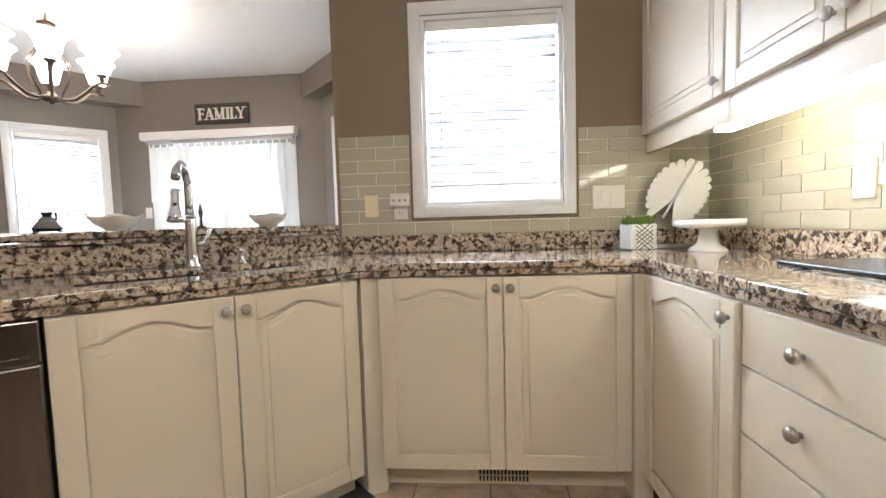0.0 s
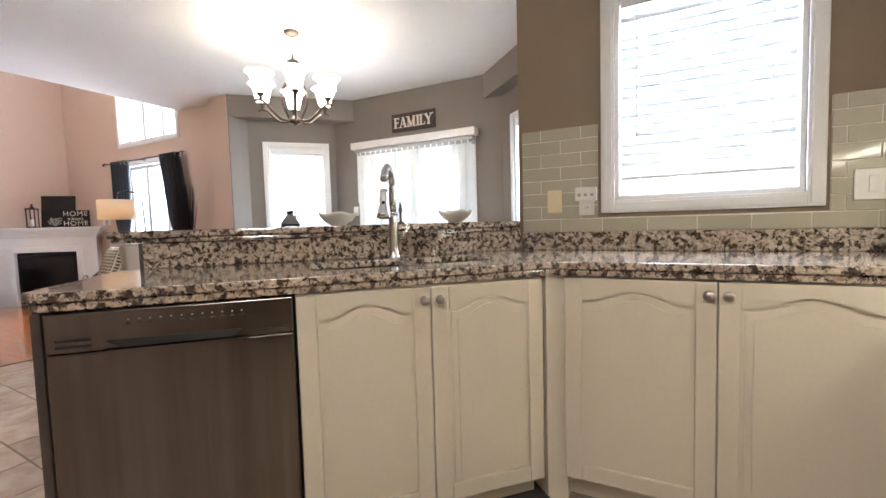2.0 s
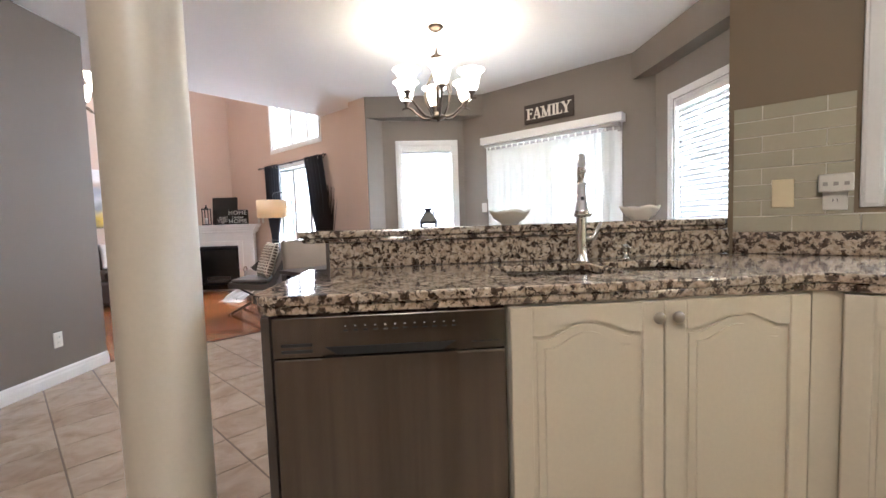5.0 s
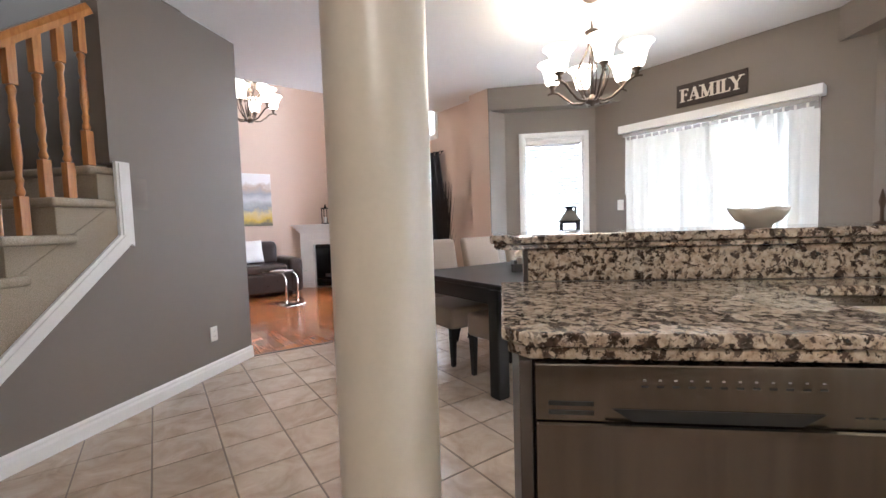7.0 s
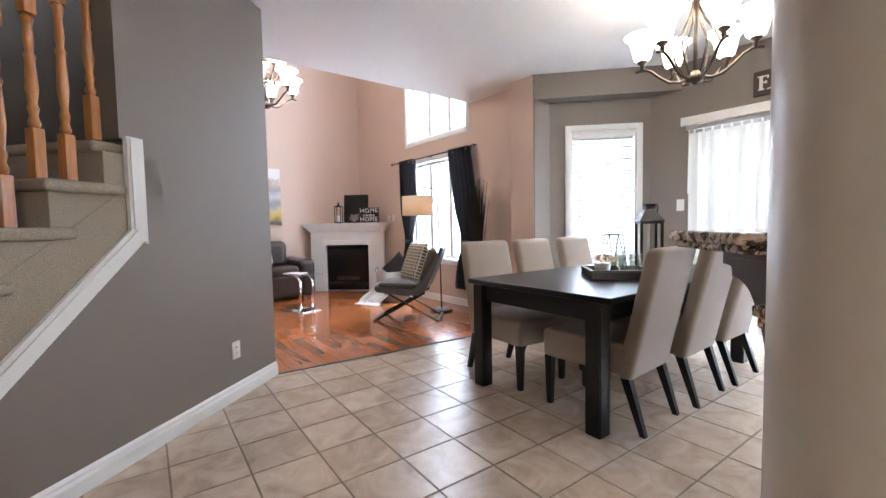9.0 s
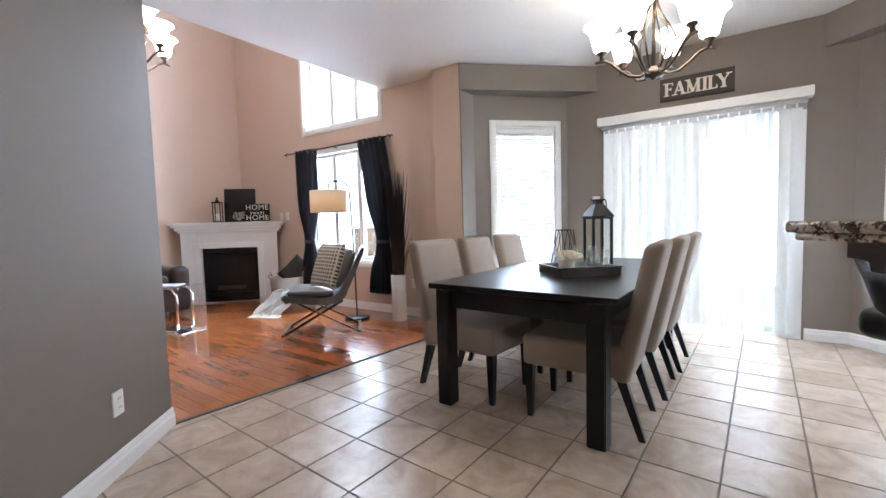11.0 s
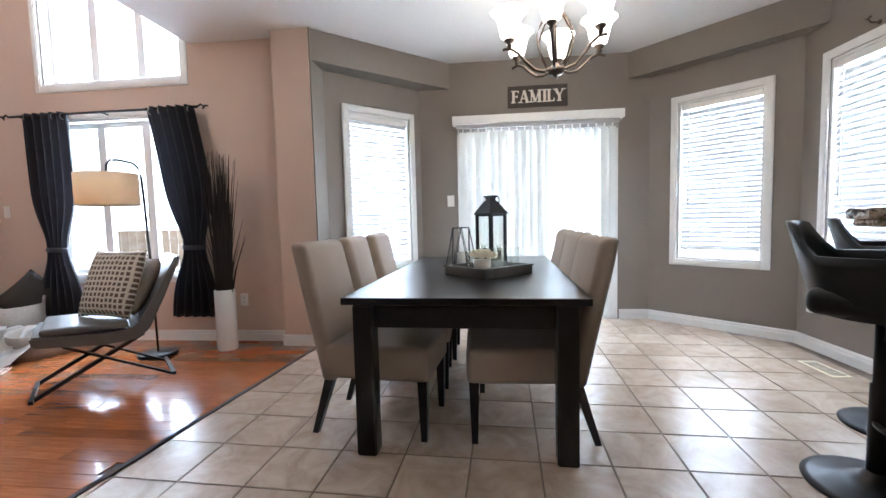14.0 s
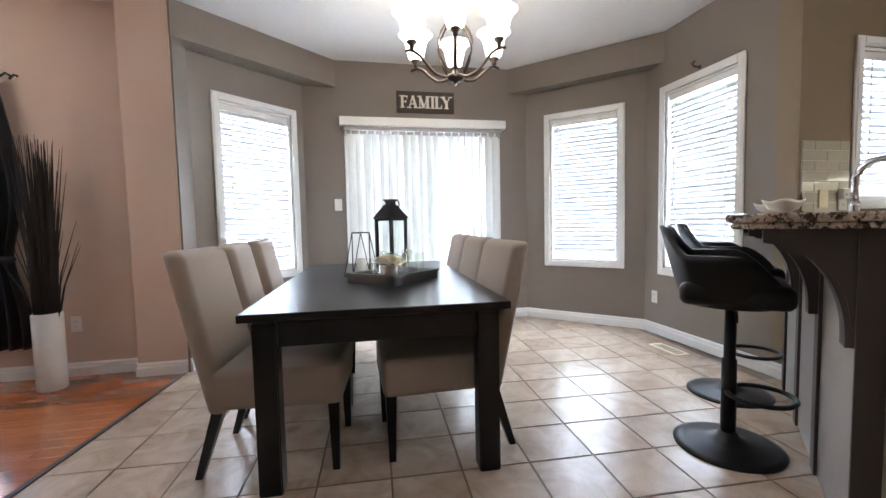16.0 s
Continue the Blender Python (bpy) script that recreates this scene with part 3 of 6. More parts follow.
def patio_door():
    m = pose(-2.59, YF, 0)
    d = thing("door_1", m, "white sliding glass patio door", "patio door", kind="structure")
    for x0, x1 in ((-0.8, -0.73), (0.73, 0.8)):
        bx("door_frame", d, TRIM, x0, x1, 0.0, 0.15, 0, 2.06)
        bx("casing", d, TRIM, x0 - 0.03, x1 + 0.03, -0.02, -0.001, 0, 2.1)
    bx("door_frame", d, TRIM, -0.73, 0.73, 0.0, 0.15, 2.0, 2.06)
    bx("door_sill", d, TRIM, -0.73, 0.73, 0.0, 0.15, 0, 0.05)
    for x0, x1, y in ((-0.73, 0.04, 0.08), (-0.04, 0.73, 0.03)):
        s = bx("sash", d, TRIM, x0, x0 + 0.07, y, y + 0.04, 0.05, 2.0)
        bx("stile", s, TRIM, x1 - 0.07, x1, y, y + 0.04, 0.05, 2.0)
        bx("rail", s, TRIM, x0 + 0.07, x1 - 0.07, y, y + 0.04, 0.05, 0.14)
        bx("rail", s, TRIM, x0 + 0.07, x1 - 0.07, y, y + 0.04, 1.92, 2.0)
        p = bx("pane", d, PANE, x0 + 0.07, x1 - 0.07, y + 0.015, y + 0.021, 0.14, 1.92, 0)
        p.visible_shadow = False
    area("door_daylight", m @ pose(0, 0.6, 1.05, -90), 2.4, 2.5, 170 * SKY_GAIN * 1.45, DAY)
    v = thing("vertical_blind", m, "white sheer vertical blind drawn across the patio door", "blind")
    bx("valance", v, TRIM, -0.87, 0.865, -0.125, -0.004, 2.075, 2.16, 0.006)
    # grey headrail and solid strip put the shade above the vanes into the colour
    bx("headrail", v, GREYPANEL, -0.83, 0.83, -0.09, -0.04, 2.035, 2.073, 0.003)
    bx("track_shade_strip", v, GREYPANEL, -0.83, 0.83, -0.03, -0.022, 1.985, 2.073, 0.001)
    base = None
    n = 20
    for i in range(n):
        x = -0.8 + 1.6 * (i + 0.5) / n
        if base is None:
            bm = bmesh.new()
            pts = [(-0.042, 0), (-0.02, 0.007), (0, 0.009), (0.02, 0.007), (0.042, 0)]
            prism(bm, pts + [(p, q + 0.0015) for p, q in reversed(pts)], (1, 0, 0), (0, 1, 0), (0, 0, 1.95))
            o = part("vane", bm, SHEER, v)
            base = o.data
        else:
            o = new("vane", base)
            o.parent = v
        o.matrix_basis = pose(x, -0.065, 0.05, 0, 0, (12 + 7 * math.sin(i * 2.3)) if i < 12 else (24 + 10 * math.sin(i * 2.3)))
        bx("carrier", v, PLASTIC, x - 0.008, x + 0.008, -0.07, -0.06, 2.0, 2.036, 0)
    tube("cord", v, TRIM, [(-0.81, -0.06, 2.05), (-0.815, -0.065, 1.4)], 0.006, 6)


patio_door()


def curtain_hook(m):
    h = thing("curtain_hook", m, "small dark metal curtain bracket above the window", "curtain bracket", "curtain hooks")
    turned("rosette", h, BRONZE, [(0, 0), (0.016, 0), (0.014, 0.006), (0, 0.008)], 14, pose(0, 0, 0, 90))
    tube("arm", h, BRONZE, [(0, -0.006, 0), (0, -0.05, 0.0), (0, -0.065, 0.012), (0, -0.07, 0.028)], 0.005, 8)
    tube("cradle", h, BRONZE, [(-0.02, -0.07, 0.03), (0, -0.07, 0.024), (0.022, -0.07, 0.032)], 0.006, 8)


curtain_hook(pose(CX - 0.001, 2.81, 2.29, 0, 0, -90))


def plate(m, w, h, label, rockers=1, material=None, outlet=False):
    p = thing("wall_plate", m, label, "outlet" if outlet else "light switch")
    bx("cover", p, material or PLASTIC, -w / 2, w / 2, -0.008, 0, -h / 2, h / 2, 0.003)
    for i in range(rockers):
        x = (i - (rockers - 1) / 2) * 0.046
        if outlet:
            for z in (-0.02, 0.02):
                s = bx("socket", p, material or PLASTIC, x - 0.014, x + 0.014, -0.0105, -0.0082, z - 0.013, z + 0.013, 0.001)
                for dx in (-0.006, 0.006):
                    bx("slot", s, DARKSTEEL, x + dx - 0.0012, x + dx + 0.0012, -0.0112, -0.0106, z - 0.005, z + 0.006, 0)
        else:
            bx("rocker", p, material or PLASTIC, x - 0.015, x + 0.015, -0.012, -0.0082, -0.032, 0.032, 0.002)
    return p


aw = math.degrees(math.atan2(-WD.y, -WD.x))
q = W0 + 0.447 * WD
plate(pose(q.x, q.y, 0.325, 0, 0, aw) @ pose(0, -0.001, 0), 0.072, 0.115, "white duplex outlet on the taupe wall", outlet=True)
plate(pose(-3.5, YF - 0.001, 1.29), 0.075, 0.12, "white light switch beside the patio door")
plate(pose(-5.39, LY - 0.001, 0.39), 0.072, 0.115, "white outlet low on the beige wall", outlet=True)
plate(pose(-7.8, LY - 0.001, 1.27), 0.072, 0.115, "white light switch beside the curtain")
plate(pose(-7.95, LY - 0.001, 1.27), 0.072, 0.115, "white light switch near the fireplace")
plate(pose(CX - 0.001, 3.295, 0.346, 0, 0, -90), 0.072, 0.115, "white outlet low on the taupe wall", outlet=True)
plate(pose(-0.397, KY - 0.009, 1.187), 0.072, 0.115, "ivory cable jack plate on the tile", 0, IVORY)
plate(pose(-0.24, KY - 0.009, 1.17), 0.072, 0.115, "white outlet on the tile backsplash", outlet=True)
plate(pose(0.834, KY - 0.009, 1.198), 0.16, 0.12, "white double switch and outlet plate on the tile", 2)
plate(pose(KX - 0.009, 1.157, 1.19, 0, 0, -90), 0.072, 0.12, "white switch plate on the tile", 1)

# round column at the end of the counter
col = turned("column", None, COLUMN, [(0.112, 0), (0.112, 0.08), (0.1, 0.1), (0.0985, CEIL - 0.1), (0.113, CEIL - 0.06), (0.113, CEIL - 0.001)], 48, pose(-1.59, 0.114, 0))
tagged(col, "smooth cream painted round column", "column", kind="structure")

# ---- kitchen ----
PEN = pose(-0.29, 1.405, 0, 0, 0, 45)     # x back along the peninsula front, y towards the dining side


def knob(parent, x, y, z, m=None):
    return turned("knob", parent, NICKEL, [(0.0, 0.03), (0.012, 0.029), (0.017, 0.022), (0.015, 0.015), (0.007, 0.012), (0.006, 0.0), (0.0, 0.0)], 16, (m or Matrix()) @ pose(x, y, z, 90))


def door_panel(parent, x0, x1, z0, z1, arch=True, name="door", knob_at=None, flat=False):
    """Cabinet door on the plane y = 0, proud towards -y."""
    bm = bmesh.new()
    box(bm, x0, x1, -0.016, -0.001, z0, z1, 0.002)
    d = part(name, bm, CAB, parent)
    if not flat:
        s = 0.06
        n = 24
        def top(t, extra=0.0):
            k = max(0.0, math.sin(math.pi * min(1, max(0, (t - 0.08) / 0.84))))
            return z1 - s - 0.022 + (0.042 * k ** 1.5 if arch else 0.04) - extra
        for a, b in ((x0, x0 + s), (x1 - s, x1)):
            bx("stile", d, CAB, a, b, -0.028, -0.0155, z0, z1, 0.004)
        bx("rail", d, CAB, x0 + s, x1 - s, -0.0275, -0.0155, z0, z0 + s, 0.004)
        bm = bmesh.new()
        low = [(x0 + s + (x1 - x0 - 2 * s) * i / n, top(i / n)) for i in range(n + 1)]
        prism(bm, low + [(x1 - s, z1), (x0 + s, z1)], (1, 0, 0), (0, 0, 1), (0, 0.012, 0), (0, -0.0275, 0))
        bmesh.ops.bevel(bm, geom=[e for e in bm.edges if max(v.co.y for v in e.verts) < -0.027], offset=0.004, segments=2, affect="EDGES")
        part("rail", bm, CAB, d)
        for ins, y0, y1 in ((0.013, -0.021, -0.0155), (0.034, -0.0265, -0.0208)):
            bm = bmesh.new()
            a, b = x0 + s + ins, x1 - s - ins
            low = [(a + (b - a) * i / n, top(i / n, ins)) for i in range(n + 1)]
            prism(bm, low + [(b, z0 + s + ins), (a, z0 + s + ins)], (1, 0, 0), (0, 0, 1), (0, y1 - y0, 0), (0, y0, 0))
            part("panel", bm, CAB, d)
    if knob_at:
        knob(d, knob_at[0], -0.027 if not flat else -0.015, knob_at[1])
    return d


def base_cabinet(m, x0, x1, label, doors=2, depth=0.57, drawers=0, knob_side=1):
    c = thing("base_cabinet", m, label, "cabinet", "base cabinets")
    bx("body", c, CAB, x0, x1, 0.0, depth, 0.1, 0.883, 0.001)
    bx("toe_kick", c, CAB, x0, x1, 0.06, depth, 0, 0.0985, 0)
    if drawers:
        zs = [0.105, 0.4, 0.565, 0.732, 0.882]
        for a, b in zip(zs, zs[1:]):
            d = door_panel(c, x0 + 0.003, x1 - 0.003, a, b - 0.005, name="drawer", flat=True, knob_at=((x0 + x1) / 2, (a + b) / 2 + 0.003))
    else:
        w = (x1 - x0) / doors
        for i in range(doors):
            a, b = x0 + i * w + 0.002, x0 + (i + 1) * w - 0.002
            kx = (b - 0.025 if i == 0 and (doors == 2 or knob_side > 0) else a + 0.025)
            door_panel(c, a, b, 0.112, 0.879, knob_at=(kx, 0.837))
    return c


base_cabinet(PEN, -0.918, -0.05, "cream sink cabinet with two arched panel doors")
base_cabinet(pose(-0.29, 1.42, 0), 0.05, 1.02, "cream corner cabinet with two arched panel doors under the window")
RNG = pose(0.79, 1.42, 0, 0, 0, -90)
base_cabinet(RNG, 0.04, 0.582, "narrow cream cabinet with an arched panel door", doors=1, depth=0.54)
base_cabinet(RNG, 0.585, 0.965, "cream drawer unit with nickel knobs", drawers=4, depth=0.54)
base_cabinet(RNG, 0.97, 1.8, "cream cabinet with panel doors", depth=0.54)
fl = thing("filler_panel", Matrix(), "cream filler panels at the cabinet corners", "panel")
bm = bmesh.new()
prism(bm, [(-0.305, 1.39), (-0.235, 1.422), (-0.235, 1.6), (-0.5, 1.6)], (1, 0, 0), (0, 1, 0), (0, 0, 0.883))
part("filler", bm, CAB, fl)
bx("filler", fl, CAB, 0.73, 0.8, 1.378, 1.6, 0, 0.883, 0)
vent = thing("floor_register", pose(0.24, 1.474, 0.048), "beige metal heating register in the toe kick", "vent")
bx("frame", vent, IVORY, -0.125, 0.125, -0.006, -0.0005, -0.036, 0.036, 0.002)
for i in range(14):
    for z in (-0.016, 0.012):
        bx("slot", vent, DARKSTEEL, -0.1 + i * 0.0148, -0.0915 + i * 0.0148, -0.0075, -0.0062, z - 0.011, z + 0.011, 0)


def dishwasher():
    d = thing("dishwasher", PEN, "stainless steel dishwasher under the granite counter", "dishwasher")
    bx("body", d, DARKSTEEL, -1.548, -0.923, 0.02, 0.57, 0.02, 0.88, 0)
    bx("door", d, STEEL, -1.546, -0.926, -0.02, 0.019, 0.1, 0.77, 0.006, label="brushed steel door")
    p = bx("control_panel", d, STEEL, -1.546, -0.926, -0.02, 0.019, 0.772, 0.88, 0.004)
    # flat dark plate painting the shade of the handle pocket; nothing is cut in
    bm = bmesh.new()
    prism(bm, [(-1.41, 0.798), (-1.065, 0.798), (-1.1, 0.776), (-1.375, 0.776)], (1, 0, 0), (0, 0, 1), (0, 0.002, 0), (0, -0.0225, 0))
    part("handle_recess_shade", bm, DARKSTEEL, p)
    bm = bmesh.new()
    prism(bm, [(-1.42, 0.773), (-1.055, 0.773), (-1.09, 0.762), (-1.385, 0.762)], (1, 0, 0), (0, 0, 1), (0, 0.014, 0), (0, -0.0355, 0))
    part("handle", bm, STEEL, p)
    for z in (0.785, 0.802):
        bx("vent_slot", p, DARKSTEEL, -1.522, -1.442, -0.0218, -0.0202, z, z + 0.008, 0)
    for i in range(12):
        bx("button_mark", p, DARKSTEEL, -1.36 + i * 0.026, -1.348 + i * 0.026, -0.0206, -0.0201, 0.838, 0.842, 0)
        bx("button_light", p, GREYPANEL, -1.357 + i * 0.026, -1.352 + i * 0.026, -0.0206, -0.0201, 0.85, 0.853, 0)
    for i in range(4):
        bx("button_mark", p, DARKSTEEL, -1.02 + i * 0.02, -1.006 + i * 0.02, -0.0206, -0.0201, 0.792, 0.795, 0)
    bx("kick_plate", d, DARKSTEEL, -1.546, -0.926, 0.05, 0.07, 0, 0.1, 0)
    e = thing("end_panel", PEN, "dark brown panel closing the counter end", "panel")
    bx("panel", e, DARKPANEL, -1.574, -1.551, -0.015, 0.625, 0, 0.883, 0.002)


dishwasher()


def to_world(m, pts):
    return [((m @ Vector((x, y, 0))).x, (m @ Vector((x, y, 0))).y) for x, y in pts]


def counter():
    c = thing("counter", Matrix(), "polished speckled brown and cream granite counter", "counter")
    for z0, z1, g in ((0.911, 0.938, 0.0), (0.885, 0.9105, 0.012)):
        outer = [(-0.57, KY - 0.002)] + [(x, y) for x, y in to_world(PEN, [(-1.605 + g, 0.628), (-1.605 + g, 0.02 + g * 0.4), (-1.56 + g * 0.4, -0.03 + g), (-0.012, -0.03 + g)])] + [(0.72, 1.388 + g), (0.765 + g, 1.35), (0.765 + g, -1.0), (KX - 0.002, -1.0), (KX - 0.002, KY - 0.002)]
        holes = [to_world(PEN, [(-0.86, 0.14), (-0.5, 0.14), (-0.5, 0.47), (-0.86, 0.47)]), to_world(PEN, [(-0.46, 0.17), (-0.16, 0.17), (-0.16, 0.47), (-0.46, 0.47)])]
        bm = bmesh.new()
        es = []
        for loop in [outer] + holes:
            vs = [bm.verts.new((x, y, z0)) for x, y in loop]
            es += [bm.edges.new((vs[i], vs[(i + 1) % len(vs)])) for i in range(len(vs))]
        r = bmesh.ops.triangle_fill(bm, use_beauty=True, use_dissolve=False, edges=es)
        fs = [f for f in r["geom"] if isinstance(f, bmesh.types.BMFace)]
        ext = bmesh.ops.extrude_face_region(bm, geom=fs)
        up = [v for v in ext["geom"] if isinstance(v, bmesh.types.BMVert)]
        bmesh.ops.translate(bm, vec=(0, 0, z1 - z0), verts=up)
        bmesh.ops.recalc_face_normals(bm, faces=bm.faces)
        sharp = [e for e in bm.edges if len(e.link_faces) == 2 and e.calc_face_angle() > 1.2]
        horizontal = [e for e in sharp if abs(e.verts[0].co.z - e.verts[1].co.z) < 1e-5]
        bmesh.ops.bevel(bm, geom=horizontal, offset=0.006, segments=3, affect="EDGES", profile=0.5)
        part("slab" if g == 0 else "edge", bm, GRANITE, c)
    s = thing("sink", PEN, "double bowl undermount stainless sink", "sink")
    for x0, x1, y0, y1 in ((-0.86, -0.5, 0.14, 0.47), (-0.46, -0.16, 0.17, 0.47)):
        b = bx("bowl", s, STEEL, x0, x1, y0, y1, 0.7, 0.706, 0.001)
        for q in ((x0 - 0.004, x0, y0, y1), (x1, x1 + 0.004, y0, y1), (x0, x1, y0 - 0.004, y0), (x0, x1, y1, y1 + 0.004)):
            bx("side", b, STEEL, *q, 0.7, 0.911, 0)
        turned("drain", b, CHROME, [(0.0, 0.709), (0.035, 0.709), (0.04, 0.7065), (0.0, 0.7065)], 20, pose((x0 + x1) / 2, (y0 + y1) / 2, 0))
    b = thing("backsplash", Matrix(), "granite upstand behind the counter", "backsplash")
    bx("upstand", b, GRANITE, -0.565, KX - 0.022, KY - 0.02, KY - 0.001, 0.9385, 1.03, 0.003)
    bx("upstand", b, GRANITE, KX - 0.02, KX - 0.001, -1.0, KY - 0.001, 0.9385, 1.03, 0.003)
    pony = thing("pony_wall", PEN, "half wall carrying the raised bar, grey panels on the dining side", "half wall", kind="structure")
    bx("core", pony, GREYPANEL, -1.5, 0.21, 0.65, 0.69, 0, 1.044, 0.002)
    bx("end_cap", pony, DARKPANEL, -1.53, -1.516, 0.63, 0.7, 0, 1.044, 0.002)
    bx("granite_face", pony, GRANITE, -1.515, 0.224, 0.6285, 0.649, 0.9385, 1.044, 0.003)
    bx("counter_back", pony, CAB, -1.525, 0.1, 0.58, 0.648, 0.0, 0.87, 0)
    for x in (-0.95, -0.45, 0.05):
        bx("batten", pony, DARKPANEL, x - 0.04, x + 0.04, 0.6905, 0.703, 0.0, 1.043, 0.002)
    bar = thing("bar_counter", PEN, "raised granite bar counter with an ogee edge", "bar counter")
    for z0, z1, g in ((1.066, 1.095, 0.0), (1.046, 1.0655, 0.014)):
        bm = bmesh.new()
        x0, x1, y0, y1 = -1.64 + g, -0.16, 0.595 + g, 1.03 - g
        prism(bm, [(x0 + 0.03, y0), (0.175, y0), (0.212, 0.636), (0.58, 1.005), (0.55, y1), (x0 + 0.05, y1), (x0, y1 - 0.05), (x0, y0 + 0.03)], (1, 0, 0), (0, 1, 0), (0, 0, z1 - z0), (0, 0, z0))
        bmesh.ops.recalc_face_normals(bm, faces=bm.faces)
        bmesh.ops.bevel(bm, geom=[e for e in bm.edges if abs(e.verts[0].co.z - e.verts[1].co.z) < 1e-5], offset=0.008, segments=3, affect="EDGES", profile=0.5)
        part("slab" if g == 0 else "edge", bm, GRANITE, bar)
    for x in (-1.48, -0.95, -0.45):
        k = thing("corbel", PEN @ pose(x, 0.7045 if x > -1 else 0.691, 0), "dark curved wooden bracket under the bar", "corbel", "bar brackets")
        n = 14
        arc = [(0.03 + 0.2 * (1 - math.cos(t * math.pi / 2 / n)), 0.71 + 0.29 * math.sin(t * math.pi / 2 / n)) for t in range(n + 1)]
        bm = bmesh.new()
        prism(bm, [(0, 0.68), (0.03, 0.68)] + arc + [(0.235, 1.0), (0.235, 1.045), (0, 1.045)], (0, 1, 0), (0, 0, 1), (0.07, 0, 0), (-0.035, 0, 0))
        part("bracket", bm, DARKPANEL, k)
        for sx in (-0.0385, 0.0355):
            bm = bmesh.new()
            arc2 = [(0.02 + 0.16 * (1 - math.cos(t * math.pi / 2 / n)), 0.75 + 0.22 * math.sin(t * math.pi / 2 / n)) for t in range(n + 1)]
            prism(bm, [(0.012, 0.73)] + arc2 + [(0.19, 1.02), (0.012, 1.02)], (0, 1, 0), (0, 0, 1), (0.003, 0, 0), (sx, 0, 0))
            part("cheek", bm, DARKPANEL, k)
    return c


counter()


def faucet():
    f = thing("faucet", PEN @ pose(-0.495, 0.515, 0.9385, 0, 0, -21), "chrome pull down kitchen faucet with a gooseneck", "faucet")
    turned("base", f, CHROME, [(0.0, 0), (0.034, 0), (0.033, 0.006), (0.025, 0.018), (0.023, 0.06), (0.021, 0.19), (0.02, 0.2), (0.0, 0.2)], 28)
    turned("collar", f, CHROME, [(0.0, 0.2), (0.0215, 0.2), (0.0215, 0.207), (0.0175, 0.212), (0.0, 0.212)], 28)
    pts = [(0, 0, 0.21), (0, 0, 0.26)] + [(0, -0.1 + 0.1 * math.cos(a), 0.3 + 0.1 * math.sin(a)) for a in [i * math.pi / 16 for i in range(15)]]
    tube("spout", f, CHROME, pts, 0.0155, 18)
    turned("spray_head", f, CHROME, [(0, 0.012), (0.0165, 0.012), (0.019, 0), (0.021, -0.05), (0.029, -0.085), (0.032, -0.1), (0.03, -0.104), (0.0, -0.104)], 24, pose(0, -0.199, 0.285, -10))
    bx("spray_button", f, DARKSTEEL, -0.006, 0.006, -0.229, -0.222, 0.225, 0.25, 0.003)
    tube("lever", f, CHROME, [(0.015, 0, 0.09), (0.05, 0.0, 0.095), (0.075, -0.005, 0.16)], 0.007, 12, [0.013, 0.011, 0.006])
    s = thing("soap_dispenser", PEN @ pose(-0.304, 0.53, 0.9385), "small chrome soap dispenser on the counter", "soap dispenser")
    turned("base", s, CHROME, [(0, 0), (0.02, 0), (0.019, 0.008), (0.01, 0.014), (0.009, 0.045), (0.014, 0.05), (0.014, 0.062), (0, 0.064)], 16)
    tube("nozzle", s, CHROME, [(0, 0, 0.056), (0, -0.035, 0.052)], 0.005, 8)


faucet()


def upper_cabinets():
    m = pose(1.03, KY, 0, 0, 0, -90)     # x along the wall away from the window, -y into the room
    for i, (x0, x1, nd, ks) in enumerate(((0.0, 0.69, 1, 1), (0.695, 1.63, 2, 1), (1.635, 2.4, 2, 1))):
        c = thing("wall_cabinet", m, "white wall cabinet with panel doors", "cabinet", "wall cabinets")
        bx("body", c, CAB, x0 + 0.002, x1, 0.0, 0.303, 1.49, 2.5, 0.001)
        w = (x1 - x0 - 0.004) / nd
        for k in range(nd):
            a, b = x0 + 0.004 + k * w, x0 + 0.002 + (k + 1) * w
            kx = b - 0.03 if k == 0 else a + 0.03
            door_panel(c, a, b, 1.505, 2.49, arch=True, knob_at=(kx, 1.56))
        bx("light_rail", c, CAB, x0 + 0.002, x1, -0.008, 0.012, 1.41, 1.489, 0.003)
    u = thing("under_cabinet_light", m, "lit warm strip light under the wall cabinets", "lamp")
    bx("housing", u, PLASTIC, 0.55, 1.6, 0.014, 0.09, 1.455, 1.488, 0.003)
    bx("diffuser", u, STRIP, 0.555, 1.595, 0.018, 0.085, 1.4, 1.4545, 0.004)


upper_cabinets()

# ---- dining area ----


def dining_table():
    t = thing("dining_table", pose(-3.2, 2.55, 0, 0, 0, -2.2), "black brown wooden dining table with square legs", "table")
    bx("tabletop", t, BLACKWOOD, -0.556, 0.556, -0.99, 1.04, 0.712, 0.745, 0.004)
    for x in (-0.46, 0.46):
        bx("apron", t, BLACKWOOD, x - 0.012, x + 0.012, -0.93, 0.93, 0.6, 0.711, 0.002)
    for y in (-0.94, 0.94):
        bx("apron", t, BLACKWOOD, -0.42, 0.42, y - 0.012, y + 0.012, 0.6, 0.711, 0.002)
    for x in (-0.455, 0.455):
        for y in (-0.945, 0.945):
            bm = bmesh.new()
            prism(bm, [(-0.046, -0.046), (0.046, -0.046), (0.046, 0.046), (-0.046, 0.046)], (1, 0, 0), (0, 1, 0), (0, 0, 0.711), (x, y, 0))
            bmesh.ops.bevel(bm, geom=list(bm.edges), offset=0.005, segments=2, affect="EDGES")
            part("leg", bm, BLACKWOOD, t)


dining_table()


